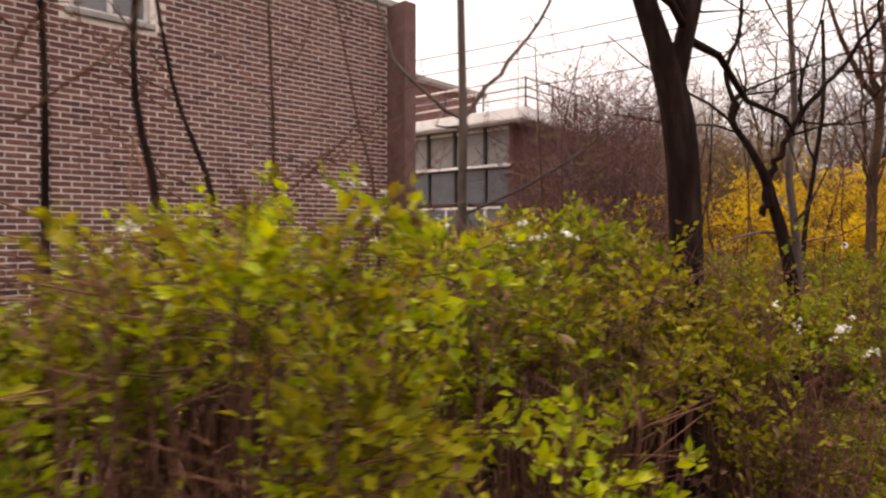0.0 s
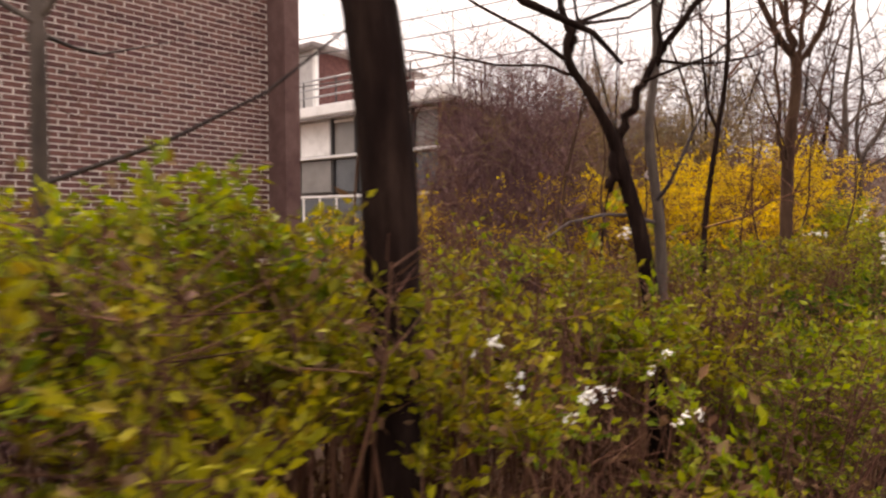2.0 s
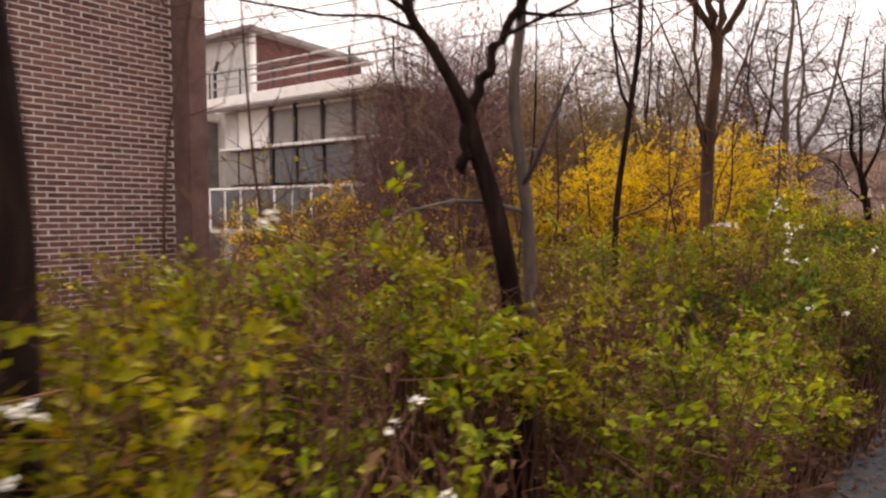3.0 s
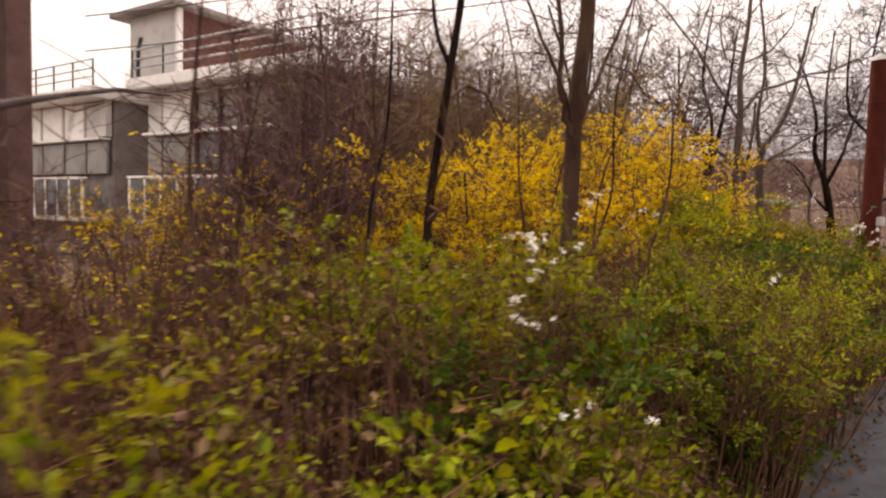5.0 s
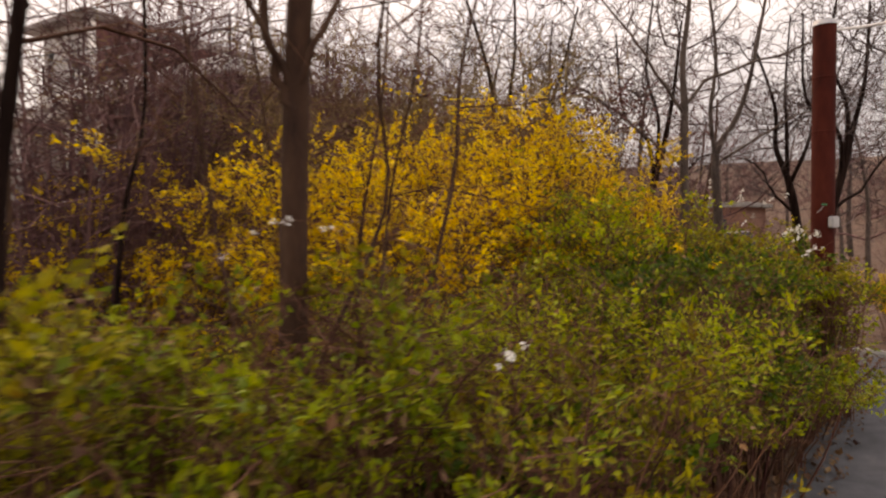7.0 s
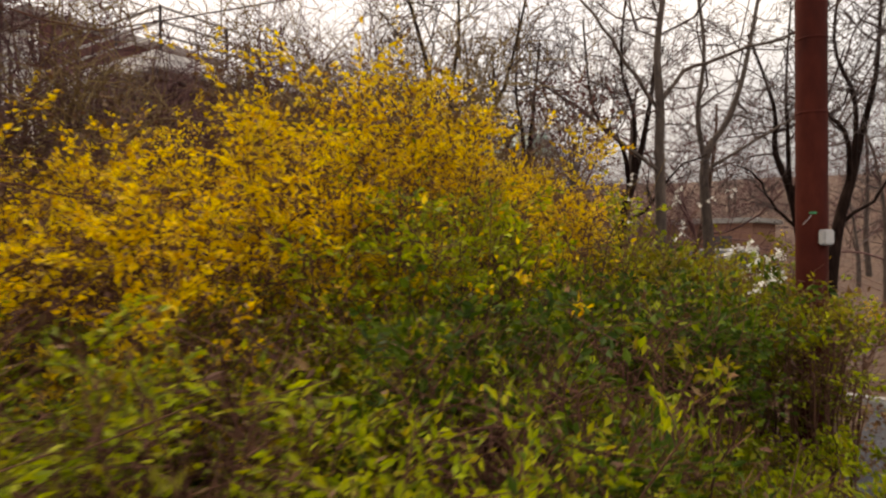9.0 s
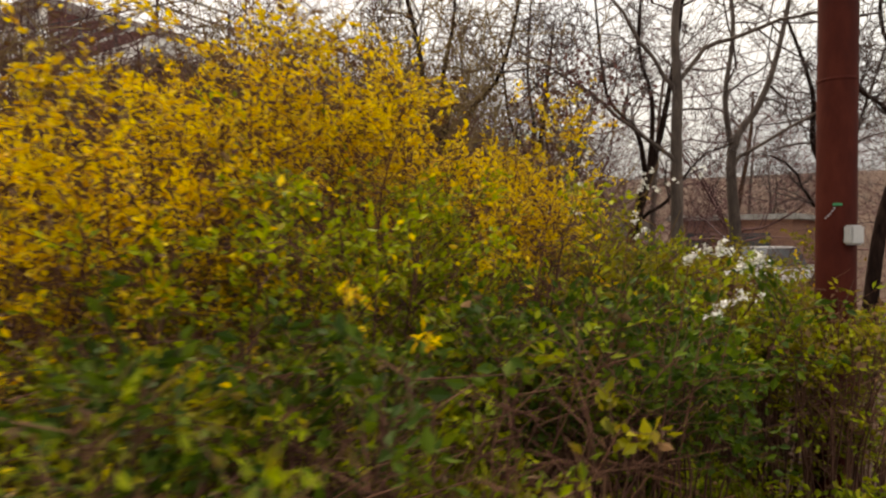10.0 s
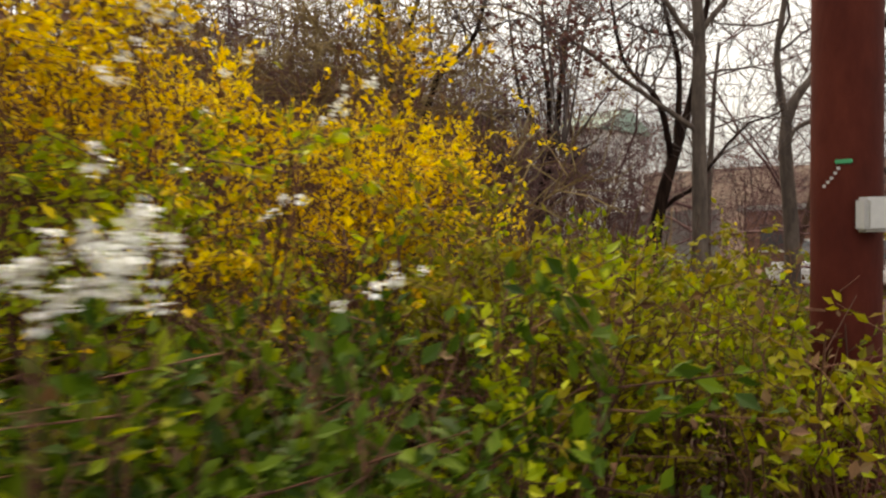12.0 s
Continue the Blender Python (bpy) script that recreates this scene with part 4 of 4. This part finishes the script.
def bank():
    for x, y, h, r in ((-2.3, 9.05, 2.1, 0.55), (-2.28, 9.6, 2.5, 0.55), (-2.5, 10.3, 2.5, 0.65), (-2.9, 9.7, 2.45, 0.7), (-2.25, 10.95, 2.15, 0.5), (-2.7, 11.4, 2.2, 0.55), (-3.5, 8.7, 2.15, 0.7), (-3.6, 10.3, 2.5, 0.7), (-2.8, 8.1, 1.95, 0.6),
                       (-3.9, 7.7, 2.0, 0.6), (-4.6, 8.7, 2.1, 0.7), (-3.5, 11.4, 2.2, 0.7), (-5.2, 7.3, 1.95, 0.6), (-2.2, 8.45, 1.8, 0.5), (-4.7, 9.9, 2.3, 0.7)):
        forsythia(x, y, h, r)
    for x, y, h, r in ((0.35, 15.3, 0.95, 0.5), (1.1, 15.6, 1.0, 0.5), (-0.35, 15.6, 0.9, 0.45), (1.9, 15.4, 0.95, 0.5)):
        forsythia(x, y, h, r, 24, "low orange-yellow forsythia bush beyond the kerb")
    # brown undergrowth between the hedge and the buildings
    for i in range(58):
        x, y = rng.uniform(-6.4, -2.6), rng.uniform(-0.5, 8.6)
        if x > -3.0 and y > 7:
            continue
        h = rng.uniform(0.9, 1.35) if y - 2 < 0.9 * -x else rng.uniform(1.5, 2.2)
        shrub("brush", x, y, h, 0.6, 30, 9, 2, 0.034, LEAF_OLIVE if rng.uniform() < 0.6 else PETAL_YELLOW, "dry brown brushwood with scattered buds", "shrub", "brushwood", TWIG_PURPLE if i % 2 else TWIG_BROWN, 0.15, 0.4, twig_r=0.003, twig_len=1.3, clump=0.65)
    # olive and yellow brush in front of the balconies
    for x, y, h in ((-6.4, 7.9, 1.9), (-7.1, 8.8, 2.0), (-8.2, 9.6, 2.1), (-9.2, 10.3, 2.1), (-10.4, 9.9, 2.0), (-7.6, 7.6, 1.8), (-11.6, 10.4, 2.0), (-8.9, 8.4, 1.8)):
        shrub("brush", x, y, h, 0.7, 30, 10, 9, 0.045, LEAF_OLIVE if rng.uniform() < 0.65 else PETAL_YELLOW, "loose olive-leaved brush in front of the house", "shrub", "brushwood", TWIG_BROWN, 0.25, 0.5, twig_r=0.003, twig_len=1.3, clump=0.48)
    # tall bare thicket against the side of the grey house
    for x, y, h in ((-7.9, 10.4, 4.0), (-7.0, 10.6, 3.4), (-7.8, 11.6, 5.0), (-6.8, 11.8, 3.8), (-8.0, 12.8, 5.5), (-6.9, 13.2, 4.4), (-7.9, 14.2, 5.6), (-6.6, 14.7, 4.2), (-8.0, 15.6, 5.5), (-6.9, 16.5, 4.2), (-7.9, 17.2, 5.0),
                    (-5.0, 7.9, 3.8), (-6.0, 8.9, 4.3), (-4.4, 7.3, 3.0), (-6.9, 9.9, 4.6), (-5.6, 9.6, 3.6), (-5.8, 10.9, 3.4), (-5.6, 12.2, 3.2), (-4.4, 12.0, 2.7), (-5.0, 15.2, 2.6), (-6.0, 18.0, 3.4)):
        shrub("thicket", x, y, h * 1.08, 0.9, 56, 15, 1, 0.022, LEAF_RED, "tall bare purplish-brown thicket by the house", "shrub", "bare thicket", TWIG_PURPLE, 0.1, 0.4, twig_r=0.005, twig_len=2.0, stem_r=0.011, least_h=0.35)


def blossoms():
    runs = ((-0.69, 2.75, 1.46, 0.02, 0.05, 0.02, 6), (-0.65, 2.5, 1.13, 0.02, 0.14, 0.07, 36), (-0.66, 2.96, 1.04, 0.03, 0.09, 0.02, 22), (-0.86, 2.5, 1.24, 0.02, 0.08, 0.02, 18), (-0.76, 2.5, 1.17, 0.01, 0.03, 0.05, 12), (-0.75, 3.05, 1.14, 0.03, 0.06, 0.04, 12),
            (-1.39, 0.48, 1.49, 0.02, 0.05, 0.05, 44), (-1.25, 1.5, 1.47, 0.05, 0.06, 0.09, 24), (-1.24, 1.54, 1.47, 0.16, 0.16, 0.03, 40), (-1.5, 1.02, 1.62, 0.14, 0.16, 0.01, 26), (-1.42, 1.06, 1.58, 0.02, 0.08, -0.08, 24), (-1.42, 0.95, 1.48, 0.16, 0.42, 0.05, 54),
            (-0.63, 5.09, 1.45, 0.03, -0.02, -0.08, 24), (-0.61, 5.0, 1.36, 0.02, -0.01, -0.06, 16), (-0.58, 4.99, 1.3, 0.04, 0.04, 0.0, 12), (-0.62, 5.16, 1.4, 0.02, 0.08, 0.04, 14), (-0.81, 5.6, 1.46, 0.02, 0.22, 0.12, 26), (-0.53, 5.08, 1.11, 0.02, 0.04, 0.03, 8), (-0.45, 5.26, 1.09, 0.03, 0.05, 0.01, 8),
            (-1.12, 5.66, 1.4, 0.12, 0.14, 0.02, 44), (-0.52, 6.58, 1.26, 0.02, 0.07, 0.03, 16), (-1.0, 6.3, 1.42, 0.05, 0.3, 0.1, 20),
            (-0.64, 9.67, 1.435, 0.1, 0.12, 0.035, 62), (-0.62, 9.7, 1.45, 0.08, 0.09, 0.03, 36), (-0.5, 9.47, 1.33, 0.08, 0.12, 0.05, 44), (-0.82, 9.78, 1.54, 0.2, 0.03, 0.14, 36), (-0.5, 9.69, 1.435, 0.055, 0.045, 0.018, 44), (-0.97, 10.1, 1.6, 0.0, 0.2, 0.16, 36), (-0.63, 9.95, 1.4, 0.05, 0.1, 0.03, 20), (-1.1, 9.95, 1.56, -0.05, 0.18, 0.26, 26), (-0.92, 10.02, 1.5, 0.02, 0.06, 0.03, 14))
    for x, y, z, dx, dy, dz, n in runs:
        flower_spray(x, y, z, dx, dy, dz, n)
    for x, y, z in ((-0.95, 8.89, 1.4), (-0.8, 8.96, 1.32)):
        sprig = base("forsythia_sprig", x, y, z, "single bright yellow forsythia sprig in the hedge", "flowers", "yellow sprigs")
        put("twig", mesh_from("twig", *tubes([(np.array([(0, 0, -0.5), (0.01, 0.01, -0.2), (0, 0, 0.02)]), 0.0018, 0.001, 5)]), True), TWIG_BROWN, sprig)
        put("blossom", mesh_from("blossom", *leaves(rng.normal(size=(14, 3)) * 0.009, 0.032, 0.3, None, 0.3)), PETAL_YELLOW, sprig, kind="stuff")


def litter():
    n = 9000
    x, y = rng.uniform(-1.6, -0.5, n), rng.uniform(-1.5, 14.2, n)
    edge = rng.uniform(size=n) < 0.12
    x[edge] = rng.uniform(-0.55, -0.35, edge.sum())
    c = np.stack([x, y, np.where(x > -0.62, 0.006, 0.03) + rng.uniform(0, 0.015, n)], -1)
    ob = put("fallen_leaves", mesh_from("fallen_leaves", *leaves(c, 0.045, 0.92, None, 0.6)), LEAF_DRY)
    tagged(ob, "dry brown fallen leaves along the hedge foot", "leaves", kind="stuff")


def distance():
    shed = base("shed", -7.0, 30.0, 0.1, "low orange-brown brick outbuilding with a flat grey roof", "building")
    block("wall", (-1.6, -1.5, -0.6), (1.9, 1.5, 2.0), BRICK_ORANGE, shed)
    block("roof", (-1.8, -1.7, 2.0), (2.1, 1.7, 2.16), CONCRETE, shed, 0.02)
    for x in (-0.8, 0.9):
        w = block("window", (x - 0.4, -1.52, 0.9), (x + 0.4, -1.504, 1.6), GLASS, shed)
        block("frame", (x - 0.46, -1.54, 0.82), (x + 0.46, -1.505, 0.896), WHITE_PAINT, w, 0.004)
    low = base("boundary_wall", -10.6, 26.0, 0.1, "low weathered grey wall on the slope", "wall")
    block("wall", (-2.2, -0.12, -0.8), (2.4, 0.12, 2.0), DARK_PLASTER, low, 0.02)
    block("footing", (-2.3, -0.2, -0.8), (2.5, -0.124, 1.0), CONCRETE, low, 0.02, "pale concrete footing")
    car = base("car", -5.6, 27.4, float(ground_height(np.array(-5.6), np.array(27.4))), "white parked car beside the brick outbuilding", "car")
    car.rotation_euler.z = radians(78)
    bm = bmesh.new()
    box(bm, (-2.1, -0.85, 0.3), (2.1, 0.85, 0.85), 0.14)
    part("body", bm, CAR_WHITE, car)
    bm = bmesh.new()
    cab = bmesh.ops.create_cube(bm, size=1.0, matrix=Matrix.Translation((-0.1, 0, 1.1)) @ Matrix.Diagonal((2.3, 1.5, 0.5, 1)))
    for v in cab["verts"]:
        if v.co.z > 1.1:
            v.co.x *= 0.72
            v.co.y *= 0.85
    part("cabin", bm, GLASS, car, "dark glazed cabin")
    block("roof", (-0.85, -0.62, 1.352), (0.7, 0.62, 1.4), CAR_WHITE, car, 0.02)
    for sx in (-1.3, 1.3):
        for sy in (-0.86, 0.86):
            bm = bmesh.new()
            bmesh.ops.create_cone(bm, cap_ends=True, segments=20, radius1=0.31, radius2=0.31, depth=0.2, matrix=pose(sx, sy, 0.31, 90, 0, 0))
            w = part("wheel", bm, RUBBER, car)
            bm = bmesh.new()
            bmesh.ops.create_cone(bm, cap_ends=True, segments=16, radius1=0.19, radius2=0.19, depth=0.02, matrix=pose(sx, sy * 1.13, 0.31, 90, 0, 0))
            part("rim", bm, STEEL, w)
    hut = base("greenhouse", -13.5, 26.5, 0.0, "pale shed with a green sheet roof among the trees", "building")
    block("wall", (-2, -1.2, -0.3), (2, 1.2, 4.6), WHITE_PAINT, hut)
    bm = bmesh.new()
    made = bmesh.ops.create_cube(bm, size=1.0, matrix=Matrix.Translation((0, 0, 4.96)) @ Matrix.Diagonal((4.4, 2.8, 0.7, 1)))
    for v in made["verts"]:
        if v.co.z > 5.0:
            v.co.y *= 0.1
    part("roof", bm, ROOF_GREEN, hut)
    for x in (-1.2, 0, 1.2):
        block("window", (x - 0.4, -1.23, 3.2), (x + 0.4, -1.204, 4.1), GLASS, hut)
    for i, (z, s) in enumerate(((6.3, 0.5), (5.9, 0.45), (5.2, 0.4))):
        u = np.linspace(0, 1, 24)[:, None]
        a, b = np.array([-14.0, 9.5, z - 0.6]), np.array([6.0, 22.0 + i, z + 3.5])
        pts = a * (1 - u) + b * u - np.array([0, 0, 1.0]) * s * 4 * u * (1 - u)
        ob = put("power_cable", mesh_from("power_cable", *tubes([(pts, 0.014, 0.014, 5)]), True), CABLE)
        tagged(ob, "thin sagging overhead cable against the sky", "cable", "overhead cables")


near_trees()
far_woods()
red_post()
hedge()
bank()
blossoms()
litter()
distance()
villa()
brick_house()
